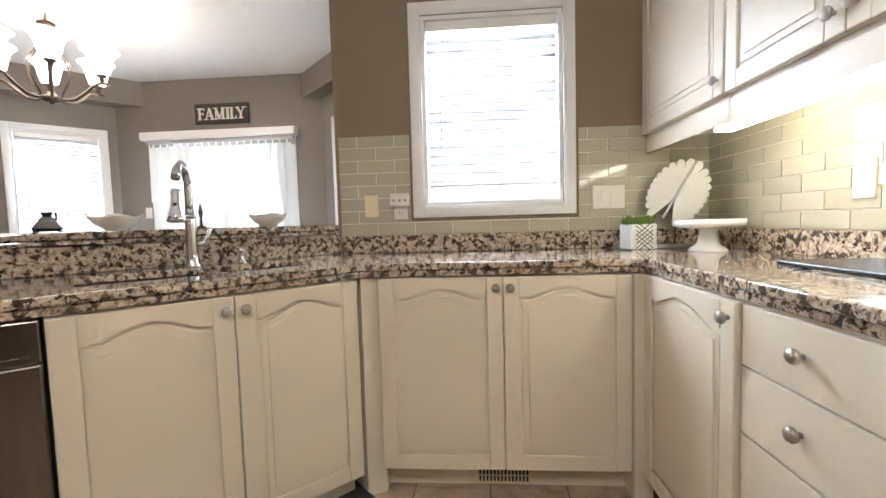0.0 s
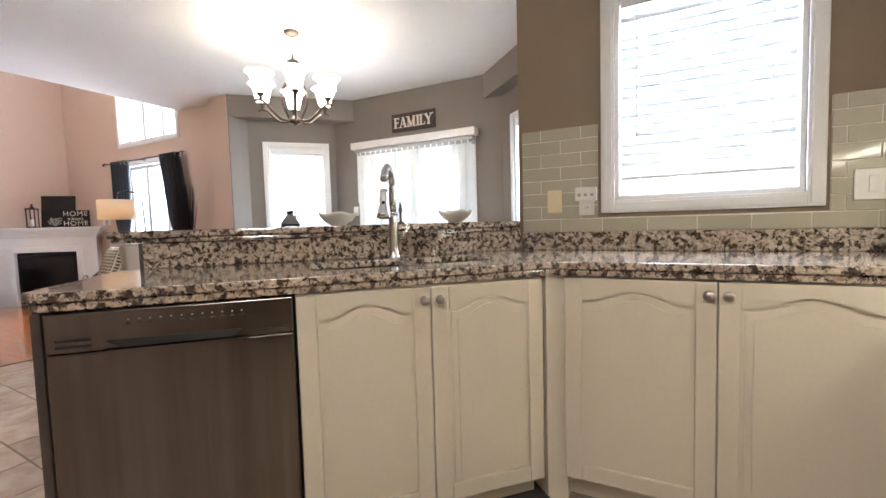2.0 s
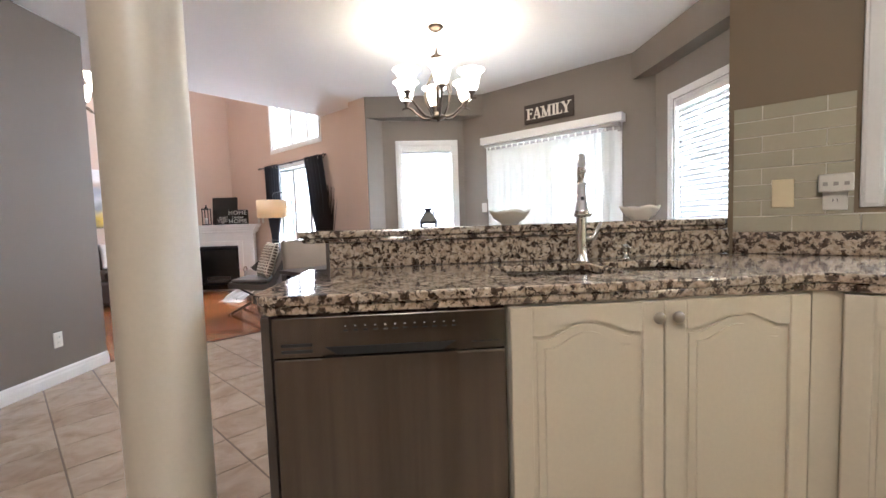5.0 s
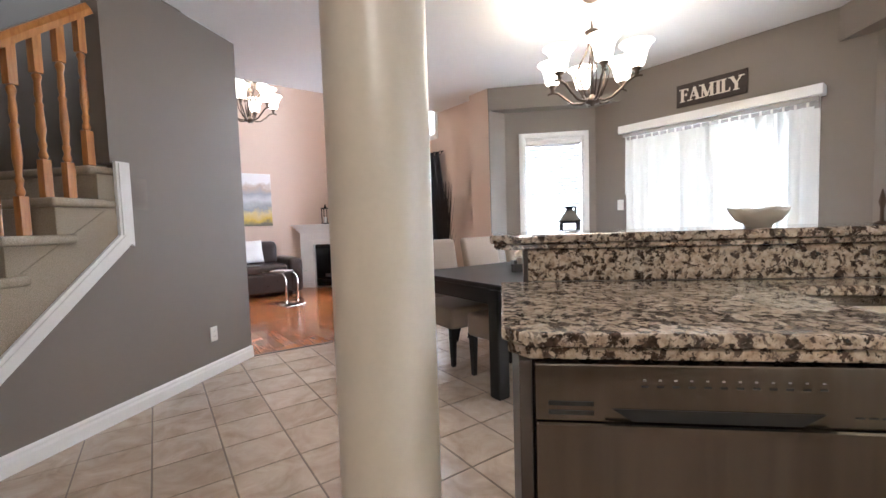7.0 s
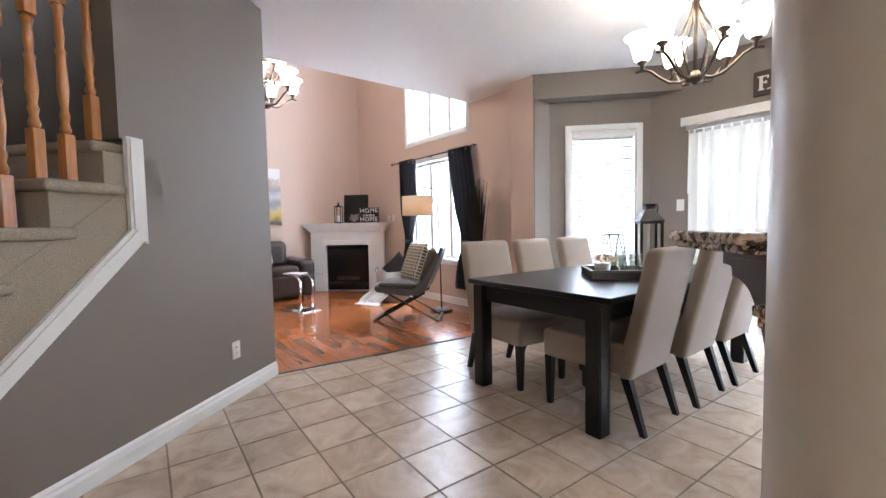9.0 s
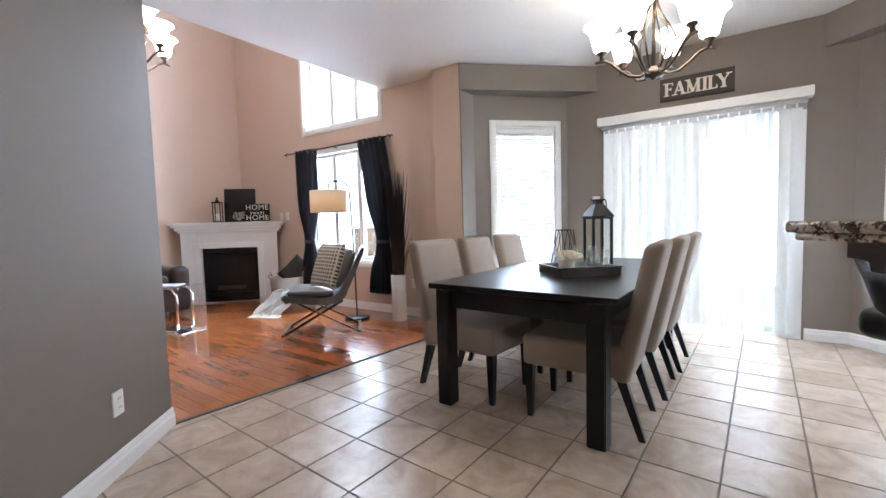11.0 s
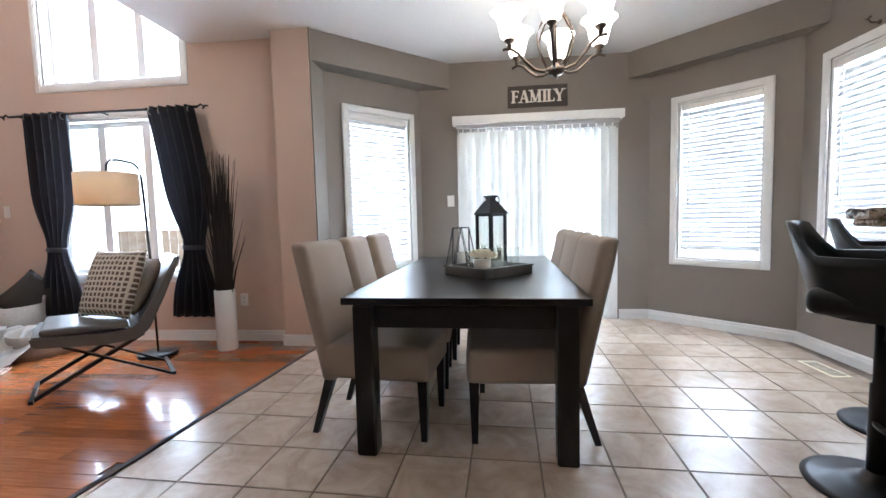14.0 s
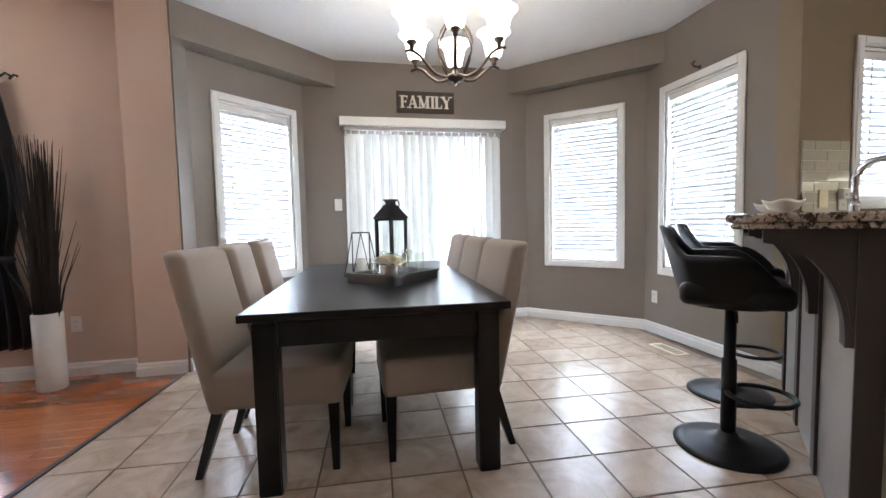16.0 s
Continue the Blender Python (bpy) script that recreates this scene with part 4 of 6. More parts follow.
def dining_chair():
    c = thing("dining_chair", pose(-3.686, 1.956, 0, 0, 0, -96), "beige linen upholstered dining chair with dark legs", "chair", "chairs round the table")
    # the sitter faces +y in the chair's own axes
    bm = bmesh.new()
    box(bm, -0.235, 0.235, -0.25, 0.3, 0.3, 0.475, 0.03, seg=4)
    part("seat", bm, LINEN, c, smooth=True)
    bm = bmesh.new()
    vs = box(bm, -0.235, 0.235, -0.27, -0.18, 0.28, 0.99, 0.035, seg=4)
    for v in bm.verts:
        k = max(0, (v.co.z - 0.45) / 0.55)
        v.co.y -= 0.11 * k + 0.05 * k * k
        v.co.x *= 1 - 0.04 * k
    part("backrest", bm, LINEN, c, smooth=True)
    for x, y, dy in ((-0.2, 0.265, 0.0), (0.2, 0.265, 0.0), (-0.2, -0.22, -0.1), (0.2, -0.22, -0.1)):
        bm = bmesh.new()
        lo = [(x + a * 0.015, y + dy + b * 0.015, 0) for a, b in ((-1, -1), (1, -1), (1, 1), (-1, 1))]
        hi = [(x + a * 0.024, y + b * 0.024, 0.31) for a, b in ((-1, -1), (1, -1), (1, 1), (-1, 1))]
        lv, hv = [bm.verts.new(p) for p in lo], [bm.verts.new(p) for p in hi]
        bm.faces.new(lv)
        bm.faces.new(hv)
        for i in range(4):
            bm.faces.new((lv[i], lv[(i + 1) % 4], hv[(i + 1) % 4], hv[i]))
        part("leg", bm, BLACKWOOD, c)
    return c


ch = dining_chair()
for x, y, a in ((-3.67, 2.57, -88), (-3.65, 3.14, -90), (-2.935, 1.935, 91.4), (-2.9, 2.53, 90), (-2.87, 3.1, 89)):
    copy_thing(ch, pose(x, y, 0, 0, 0, a))


def bar_stool():
    s = thing("bar_stool", pose(-1.63, 1.475, 0, 0, 0, -135), "black swivel bar stool with a bucket seat", "bar stool", "stools at the bar")
    turned("base", s, BLACK, [(0, 0), (0.225, 0), (0.228, 0.008), (0.2, 0.018), (0.1, 0.032), (0.05, 0.05), (0.034, 0.075), (0.0, 0.075)], 48)
    turned("post", s, BLACK, [(0.0, 0.07), (0.032, 0.07), (0.031, 0.42), (0.024, 0.425), (0.024, 0.69), (0.0, 0.69)], 20)
    ring = [(0.13 * math.sin(a), 0.12 - 0.13 * math.cos(a), 0.27) for a in [i * 2 * math.pi / 24 for i in range(25)]]
    tube("footrest", s, BLACK, ring, 0.011, 8)
    tube("lever", s, BLACK, [(0.02, 0, 0.67), (0.12, 0.02, 0.665), (0.16, 0.02, 0.63)], 0.006, 6)
    turned("plate", s, BLACK, [(0, 0.67), (0.09, 0.67), (0.1, 0.7), (0, 0.7)], 20)
    bm = bmesh.new()
    box(bm, -0.215, 0.215, -0.2, 0.22, 0.695, 0.8, 0.04, seg=4)
    part("seat", bm, LEATHER, s, smooth=True)
    # wrap-round shell, high at the back (-y), low at the front
    bm = bmesh.new()
    n, rows = 28, 6
    grid = []
    for side in (0, 1):
        g = []
        for j in range(rows + 1):
            row = []
            for i in range(n + 1):
                a = -2.35 + 4.7 * i / n
                t = abs(a) / 2.35
                topz = 1.05 - 0.13 * min(1, max(0, (t - 0.2) / 0.22)) - 0.13 * max(0, (t - 0.72) / 0.28) ** 1.3
                z = 0.69 + (topz - 0.69) * j / rows
                r = 0.2 + 0.045 * (j / rows) - 0.025 * side
                y = -r * math.cos(a) * 1.02 - (0.05 * (j / rows) if t < 0.4 else 0.05 * (j / rows) * max(0, 1 - (t - 0.4) / 0.3))
                row.append(bm.verts.new((r * 1.05 * math.sin(a), y + 0.0, z)))
            g.append(row)
        grid.append(g)
    for side in (0, 1):
        for j in range(rows):
            for i in range(n):
                bm.faces.new((grid[side][j][i], grid[side][j][i + 1], grid[side][j + 1][i + 1], grid[side][j + 1][i]))
    for i in range(n):
        for j in (0, rows):
            bm.faces.new((grid[0][j][i], grid[0][j][i + 1], grid[1][j][i + 1], grid[1][j][i]))
    for j in range(rows):
        for i in (0, n):
            bm.faces.new((grid[0][j][i], grid[0][j + 1][i], grid[1][j + 1][i], grid[1][j][i]))
    part("shell", bm, LEATHER, s, smooth=True)
    return s


st = bar_stool()
copy_thing(st, pose(-1.1, 1.98, 0, 0, 0, -128))


def chandelier(m, drop, label, upper=False):
    c = thing("chandelier", m, label, "chandelier", "chandeliers")
    # m stands at the ceiling; z runs down
    turned("canopy", c, BRONZE, [(0, 0), (0.065, 0), (0.063, -0.012), (0.04, -0.03), (0.01, -0.036), (0, -0.036)], 24)
    top = -drop + 0.62
    bm = bmesh.new()
    n = max(3, int((-0.036 - top) / 0.03))
    for i in range(n):
        z = -0.04 - (i + 0.5) * ((-0.04 - top) / n)
        ring = [(0.009 * math.cos(a) * (1 if i % 2 else 0), 0.009 * math.cos(a) * (0 if i % 2 else 1), z + 0.02 * math.sin(a)) for a in [k * 2 * math.pi / 10 for k in range(11)]]
        tube_into(bm, ring, 0.002, 5)
    part("chain", bm, BRONZE, c)
    b = -drop
    turned("hub", c, BRONZE, [(0, b), (0.012, b), (0.015, b + 0.012), (0.05, b + 0.018), (0.055, b + 0.045), (0.03, b + 0.055), (0.02, b + 0.08), (0, b + 0.08)], 24)
    turned("stem", c, BRONZE, [(0, b + 0.07), (0.014, b + 0.07), (0.009, b + 0.3), (0.014, b + 0.52), (0.006, b + 0.6), (0, b + 0.62)], 14)
    turned("collar", c, BRONZE, [(0, b + 0.5), (0.025, b + 0.5), (0.05, b + 0.53), (0.02, b + 0.55), (0, b + 0.55)], 20)
    rings = [(6, 0.0, 1.0, 0.3)] + ([(4, 0.24, 0.62, 0.0)] if upper else [])
    for count, lift, reach, turn in rings:
        for i in range(count):
            a = i * 2 * math.pi / count + turn
            ca, sa = math.cos(a), math.sin(a)
            h = b + lift
            prof = [(0.03, h + 0.05), (0.08, h + 0.028), (0.14, h + 0.038), (0.2, h + 0.085), (0.245, h + 0.13), (0.285, h + 0.15), (0.325, h + 0.15), (0.34, h + 0.143)]
            arm = tube("arm", c, BRONZE, [(p * reach * ca, p * reach * sa, z) for p, z in prof], 0.009, 10)
            if not lift:
                tube("brace", arm, BRONZE, [(p * ca, p * sa, z) for p, z in [(0.012, b + 0.53), (0.022, b + 0.45), (0.05, b + 0.38), (0.1, b + 0.3), (0.125, b + 0.24), (0.11, b + 0.16), (0.06, b + 0.06)]], 0.006, 8)
            at = pose(0.3 * reach * ca, 0.3 * reach * sa, 0)
            turned("cup", arm, BRONZE, [(0, h + 0.145), (0.012, h + 0.145), (0.012, h + 0.165), (0.018, h + 0.17), (0.012, h + 0.18), (0.034, h + 0.2), (0.03, h + 0.212), (0, h + 0.212)], 18, at)
            turned("shade", c, FROST, [(0.03, h + 0.205), (0.05, h + 0.222), (0.062, h + 0.27), (0.072, h + 0.32), (0.09, h + 0.35), (0.112, h + 0.368), (0.109, h + 0.371), (0.087, h + 0.354), (0.068, h + 0.322), (0.058, h + 0.27), (0.045, h + 0.227), (0.0, h + 0.214)], 28, at, "lit frosted bell shade")
    return c


chandelier(pose(-2.678, 2.494, CEIL - 0.001), 0.775, "bronze six arm chandelier with lit frosted bell shades")
bulb("chandelier_bulbs", (-2.69, 2.5, 2.42), 26, (1.0, 0.78, 0.52), 0.2)
chandelier(pose(-6.45, 1.0, TALL - 0.001, 0, 0, 15), 2.85, "two tier bronze chandelier with lit frosted shades, hung high", True)
bulb("living_chandelier_bulbs", (-6.45, 1.0, 2.95), 26, (1.0, 0.78, 0.52), 0.2)
# unseen kitchen ceiling fixture behind the eye, added to brighten the kitchen
kf = thing("ceiling_light", pose(0.1, -0.9, CEIL - 0.001), "unseen round frosted ceiling light added to brighten the kitchen", "lamp")
turned("diffuser", kf, FROST, [(0, -0.1), (0.1, -0.09), (0.17, -0.05), (0.19, -0.02), (0, -0.02)], 32)
turned("rim", kf, NICKEL, [(0, 0), (0.2, 0), (0.2, -0.02), (0, -0.019)], 32)
bulb("kitchen_fill", (0.1, -0.9, 2.55), 38, (1.0, 0.88, 0.72), 0.14)

sg = thing("wall_sign", pose(-2.572, YF - 0.002, 2.349), "dark weathered wooden sign with cream letters on the taupe wall", "sign")
bx("board", sg, SIGN, -0.305, 0.305, -0.022, 0, -0.11, 0.11, 0.003)


def serif_letter(parent, ch, x, width, h=0.125):
    """Roman capital from strokes (x0, z0, x1, z1, thickness) on a unit cell, with slab serifs."""
    thick, fine = 0.026, 0.011
    strokes = {
        "F": [(0.25, 0, 0.25, 1, thick), (0.25, 0.95, 0.95, 0.95, fine), (0.25, 0.52, 0.75, 0.52, fine), (0.93, 0.78, 0.93, 0.98, fine), (0.75, 0.42, 0.75, 0.62, fine)],
        "A": [(0.12, 0, 0.5, 1, fine), (0.5, 1, 0.86, 0, thick), (0.28, 0.33, 0.72, 0.33, fine)],
        "M": [(0.14, 0, 0.14, 1, fine), (0.14, 1, 0.5, 0.05, thick), (0.5, 0.05, 0.86, 1, fine), (0.86, 0, 0.86, 1, thick)],
        "I": [(0.5, 0, 0.5, 1, thick)],
        "L": [(0.25, 0, 0.25, 1, thick), (0.25, 0.05, 0.95, 0.05, fine), (0.93, 0.02, 0.93, 0.28, fine)],
        "Y": [(0.1, 1, 0.5, 0.45, thick), (0.9, 1, 0.5, 0.45, fine), (0.5, 0, 0.5, 0.48, thick)],
    }[ch]
    feet = {"F": [(0.25, 0), (0.2, 1)], "A": [(0.12, 0), (0.86, 0)], "M": [(0.14, 0), (0.86, 0), (0.1, 1), (0.9, 1)], "I": [(0.5, 0), (0.5, 1)], "L": [(0.2, 0), (0.25, 1)], "Y": [(0.5, 0), (0.1, 1), (0.9, 1)]}[ch]
    bm = bmesh.new()
    for k, (x0, z0, x1, z1, w) in enumerate(strokes):
        p, q = Vector((x + (x0 - 0.5) * width, (z0 - 0.5) * h)), Vector((x + (x1 - 0.5) * width, (z1 - 0.5) * h))
        d = (q - p).normalized()
        n = Vector((-d.y, d.x)) * w / 2
        prism(bm, [p + n, p - n, q - n, q + n], (1, 0, 0), (0, 0, 1), (0, 0.004, 0), (0, -0.0262 - 0.0003 * k, 0))
    for u, v in feet:
        cx, cz = x + (u - 0.5) * width, (v - 0.5) * h + (0.004 if v == 0 else -0.004)
        box(bm, cx - 0.024, cx + 0.024, -0.0282, -0.0222, cz - 0.0045, cz + 0.0045)
    part("letter", bm, LETTER, parent)


for ch, x, w in (("F", -0.228, 0.075), ("A", -0.138, 0.1), ("M", -0.022, 0.115), ("I", 0.073, 0.05), ("L", 0.136, 0.075), ("Y", 0.222, 0.1)):
    serif_letter(sg, ch, x, w)


def tray_things():
    m = pose(-3.114, 2.365, 0.7455, 0, 0, 44)
    t = thing("tray", m, "weathered dark grey wooden tray on the dining table", "tray")
    bx("base", t, ZINC, -0.19, 0.19, -0.16, 0.16, 0, 0.012, 0.002)
    for b in ((-0.207, -0.19, -0.178, 0.178), (0.19, 0.207, -0.178, 0.178), (-0.19, 0.19, -0.178, -0.16), (-0.19, 0.19, 0.16, 0.178)):
        bx("side", t, ZINC, *b, 0, 0.05, 0.004)
        bx("lip", t, ZINC, b[0] - 0.006, b[1] + 0.006, b[2] - 0.006, b[3] + 0.006, 0.0505, 0.06, 0.002)
    z = 0.0125
    f = thing("flower_pot", m @ pose(-0.11, -0.06, z), "small metal pot of cream roses on the tray", "flowers")
    turned("pot", f, NICKEL, [(0, 0), (0.045, 0), (0.055, 0.09), (0.05, 0.09), (0.0, 0.085)], 20)
    bm = bmesh.new()
    rnd = random.Random(4)
    for i in range(14):
        a, r = rnd.uniform(0, 6.28), 0.075 * math.sqrt(rnd.random())
        cx, cy, cz = r * math.cos(a), r * math.sin(a), 0.12 + 0.03 * (1 - r / 0.075)
        for k in range(9):
            b, s = k * 2.4, 0.012 + 0.0016 * k
            mm = pose(cx + s * 0.6 * math.cos(b), cy + s * 0.6 * math.sin(b), cz - 0.001 * k, math.degrees(0.9 * math.sin(b)), math.degrees(-0.9 * math.cos(b)), math.degrees(b))
            bmesh.ops.create_circle(bm, cap_ends=True, segments=7, radius=s, matrix=mm)
    part("blossom", bm, PETAL, f)
    for i, (x, y, h, r) in enumerate(((0.02, 0.03, 0.15, 0.032), (0.06, -0.06, 0.17, 0.034), (0.13, 0.05, 0.14, 0.033), (0.14, -0.09, 0.15, 0.03), (0.05, 0.11, 0.16, 0.032), (-0.06, 0.1, 0.13, 0.03))):
        g = thing("glass_vase", m @ pose(x, y, z), "clear glass candle cylinder on the tray", "vase", "glass cylinders")
        turned("glass", g, GLASS, [(0, 0), (r, 0), (r, h), (r - 0.003, h), (r - 0.003, 0.008), (0, 0.008)], 24)
    l = thing("lantern", pose(-3.09, 2.77, 0.7455, 0, 0, 42), "tall black metal lantern on the dining table", "lantern")
    bx("base", l, BLACK, -0.082, 0.082, -0.082, 0.082, 0, 0.022, 0.004)
    for x in (-0.07, 0.07):
        for y in (-0.07, 0.07):
            bx("post", l, BLACK, x - 0.009, x + 0.009, y - 0.009, y + 0.009, 0.022, 0.375, 0.001)
        bx("rail", l, BLACK, x - 0.006, x + 0.006, -0.061, 0.061, 0.362, 0.375, 0.001)
        bx("rail", l, BLACK, -0.061, 0.061, x - 0.006, x + 0.006, 0.362, 0.375, 0.001)
    bx("plate", l, BLACK, -0.086, 0.086, -0.086, 0.086, 0.3755, 0.386, 0.003)
    bm = bmesh.new()
    bmesh.ops.create_cone(bm, cap_ends=True, segments=4, radius1=0.118, radius2=0.045, depth=0.085, matrix=pose(0, 0, 0.4285, 0, 0, 45))
    part("roof", bm, BLACK, l)
    bx("neck", l, BLACK, -0.026, 0.026, -0.026, 0.026, 0.471, 0.488, 0.003)
    bm = bmesh.new()
    bmesh.ops.create_cone(bm, cap_ends=True, segments=4, radius1=0.035, radius2=0.056, depth=0.02, matrix=pose(0, 0, 0.498, 0, 0, 45))
    part("cap", bm, BLACK, l)
    tube("handle", l, BLACK, [(0.05, 0.035 * math.sin(a), 0.472 - 0.035 * math.cos(a)) for a in [k * math.pi / 8 for k in range(17)]], 0.005, 8)
    for x in (0.07, -0.07):
        bx("pane", l, GLASS, x - 0.0012, x + 0.0012, -0.061, 0.061, 0.022, 0.362, 0)


    w = thing("wire_vase", pose(-3.3, 2.65, 0.7455) @ Matrix.Diagonal((0.85, 0.85, 1.06, 1)), "open black wire candle holder with a white candle", "candle holder")
    bm = bmesh.new()
    for i in range(6):
        a, b = i * math.pi / 3, (i + 0.5) * math.pi / 3
        p0, p1, p2 = (0.13 * math.cos(a), 0.13 * math.sin(a), 0.005), (0.075 * math.cos(b), 0.075 * math.sin(b), 0.27), (0.13 * math.cos(a + math.pi / 3), 0.13 * math.sin(a + math.pi / 3), 0.005)
        for q0, q1 in ((p0, p1), (p1, p2), (p0, p2), (p1, (0.075 * math.cos(b + math.pi / 3), 0.075 * math.sin(b + math.pi / 3), 0.27))):
            tube_into(bm, [q0, q1], 0.0035, 5)
    part("wire_frame", bm, BLACK, w)
    turned("candle", w, CHINA, [(0, 0), (0.035, 0), (0.035, 0.11), (0, 0.11)], 16)


tray_things()
fr = thing("floor_register", pose(-0.83, 2.82, 0.0005, 0, 0, 90), "beige floor heating register in the tiles", "vent")
bx("frame", fr, IVORY, -0.16, 0.16, -0.065, 0.065, 0, 0.005, 0.002)
for i in range(16):
    bx("slot", fr, GROUT, -0.135 + i * 0.017, -0.127 + i * 0.017, -0.045, 0.045, 0.0052, 0.006, 0)


def bowl(m, label):
    m = m @ Matrix.Diagonal((0.85, 0.85, 0.9, 1))
    b = thing("bowl", m, label, "bowl", "bowls on the bar")
    bm = bmesh.new()
    n = 36
    prof = [(0.045, 0.0), (0.05, 0.01), (0.08, 0.025), (0.102, 0.055), (0.108, 0.07), (0.102, 0.069), (0.07, 0.035), (0.035, 0.016)]
    rings = []
    for j, (r, z) in enumerate(prof):
        ring = []
        for i in range(n):
            a = 2 * math.pi * i / n
            w = 1 + 0.07 * (z / 0.07) * math.cos(4 * a)
            ring.append(bm.verts.new((r * w * math.cos(a), r * w * math.sin(a) * 0.85, z + 0.006 * (z / 0.07) * math.cos(4 * a))))
        rings.append(ring)
    for p, q in zip(rings, rings[1:]):
        for i in range(n):
            bm.faces.new((p[i], p[(i + 1) % n], q[(i + 1) % n], q[i]))
    bm.faces.new(rings[0])
    bm.faces.new(rings[-1])
    part("dish", bm, CERAMIC, b, smooth=True)


bowl(PEN @ pose(-0.718, 0.800, 1.0955), "cream ceramic bowl with a wavy rim on the bar")
bowl(PEN @ pose(-0.092, 0.797, 1.0955), "cream ceramic bowl with a wavy rim on the bar")
bk = thing("spike_ornament", PEN @ pose(-0.42, 0.7, 1.0955), "small dark upright ornament on the bar", "ornament")
turned("stem", bk, BRONZE, [(0, 0), (0.022, 0), (0.02, 0.006), (0.006, 0.012), (0.005, 0.05), (0.01, 0.07), (0.002, 0.11), (0, 0.11)], 14)

# counter things by the window
pl = thing("plant_pot", pose(0.925, 1.86, 0.9385, 0, 0, 8), "small white lattice pot with a green succulent", "plant")
bx("pot", pl, CHINA, -0.06, 0.06, -0.06, 0.06, 0, 0.12, 0.004)
for i in range(5):
    for k in (-1, 1):
        bm = bmesh.new()
        box(bm, -0.075, 0.075, -0.0615, -0.0602, -0.0018, 0.0018)
        o = part("lattice", bm, ZINC, pl)
        o.matrix_basis = pose(0, 0, 0.02 + i * 0.02, 0, k * 38, 0) @ Matrix.Diagonal((0.7, 1, 1, 1))
bm = bmesh.new()
rnd = random.Random(7)
for i in range(150):
    a, r = rnd.uniform(0, 6.28), 0.06 * math.sqrt(rnd.random())
    p = Vector((r * math.cos(a), r * math.sin(a), 0.115))
    tube_into(bm, [p, p + Vector((0.35 * p.x + rnd.uniform(-0.01, 0.01), 0.35 * p.y + rnd.uniform(-0.01, 0.01), rnd.uniform(0.02, 0.05)))], 0.004, 5, [0.005, 0.001])
part("leaves", bm, LEAF, pl)


def leaf_ornament():
    o = thing("leaf_ornament", pose(1.11, 1.89, 0.9385, 0, 0, -22), "white carved monstera leaf ornament on a stand", "ornament")
    bx("foot", o, CHINA, -0.09, 0.09, -0.03, 0.03, 0, 0.02, 0.003)
    tube("stem", o, BRONZE, [(0, 0, 0.02), (0, 0, 0.12)], 0.004, 8)
    rot = pose(0.01, 0, 0.26, 0, 28, 0)
    for k in range(22):
        a = math.radians(-155 + 310 * k / 21)
        L = 0.165 - 0.03 * abs(math.sin(a)) + 0.01 * math.cos(2 * a)
        bm = bmesh.new()
        d = Vector((math.sin(a), 0, math.cos(a)))
        s = Vector((math.cos(a), 0, -math.sin(a)))
        vs = []
        for t, w, y in ((0.0, 0.007, 0), (0.5, 0.014, -0.008), (0.9, 0.0165, -0.004), (1.0, 0.009, 0)):
            vs.append((d * L * t + s * w + Vector((0, y, 0)), d * L * t - s * w + Vector((0, y, 0))))
        rows = [(bm.verts.new(p), bm.verts.new(q), bm.verts.new(q + Vector((0, 0.006, 0))), bm.verts.new(p + Vector((0, 0.006, 0)))) for p, q in vs]
        for r0, r1 in zip(rows, rows[1:]):
            for i in range(4):
                bm.faces.new((r0[i], r0[(i + 1) % 4], r1[(i + 1) % 4], r1[i]))
        bm.faces.new(rows[0])
        bm.faces.new(rows[-1])
        bmesh.ops.transform(bm, matrix=rot, verts=bm.verts)
        part("lobe", bm, CHINA, o)
    tube("midrib", o, CHINA, [rot @ Vector((0, -0.004, -0.13)), rot @ Vector((0, -0.008, 0.15))], 0.006, 8)


leaf_ornament()
ck = thing("cake_stand", pose(1.14, 1.66, 0.9385), "white ceramic footed cake stand", "cake stand")
turned("foot", ck, CHINA, [(0, 0), (0.075, 0), (0.073, 0.008), (0.045, 0.03), (0.034, 0.08), (0.04, 0.1), (0, 0.1)], 32)
turned("plate", ck, CHINA, [(0, 0.1), (0.11, 0.1), (0.135, 0.11), (0.137, 0.135), (0.13, 0.135), (0.126, 0.116), (0, 0.112)], 40)
gh = thing("cooktop", pose(1.2, 0.78, 0.9385), "black glass cooktop on the counter", "cooktop")
bx("glass", gh, FIREBOX, -0.16, 0.16, -0.33, 0.33, 0, 0.014, 0.004)
ap = thing("plug_adapter", pose(-0.24, KY - 0.02, 1.205), "white multi outlet plug adapter on the wall", "adapter")
bx("body", ap, PLASTIC, -0.05, 0.05, -0.035, 0.0, -0.022, 0.045, 0.005)
for x in (-0.03, 0.0, 0.03):
    bx("socket", ap, GREYPANEL, x - 0.007, x + 0.007, -0.0365, -0.0352, 0.0, 0.014, 0)
mt = thing("floor_mat", pose(-0.42, 1.06, 0.001, 0, 0, 45), "black kitchen mat on the tiles", "mat")
bx("mat", mt, CHARCOAL, -0.45, 0.32, -0.2, 0.32, 0, 0.012, 0.004)

# ---- stairs ----


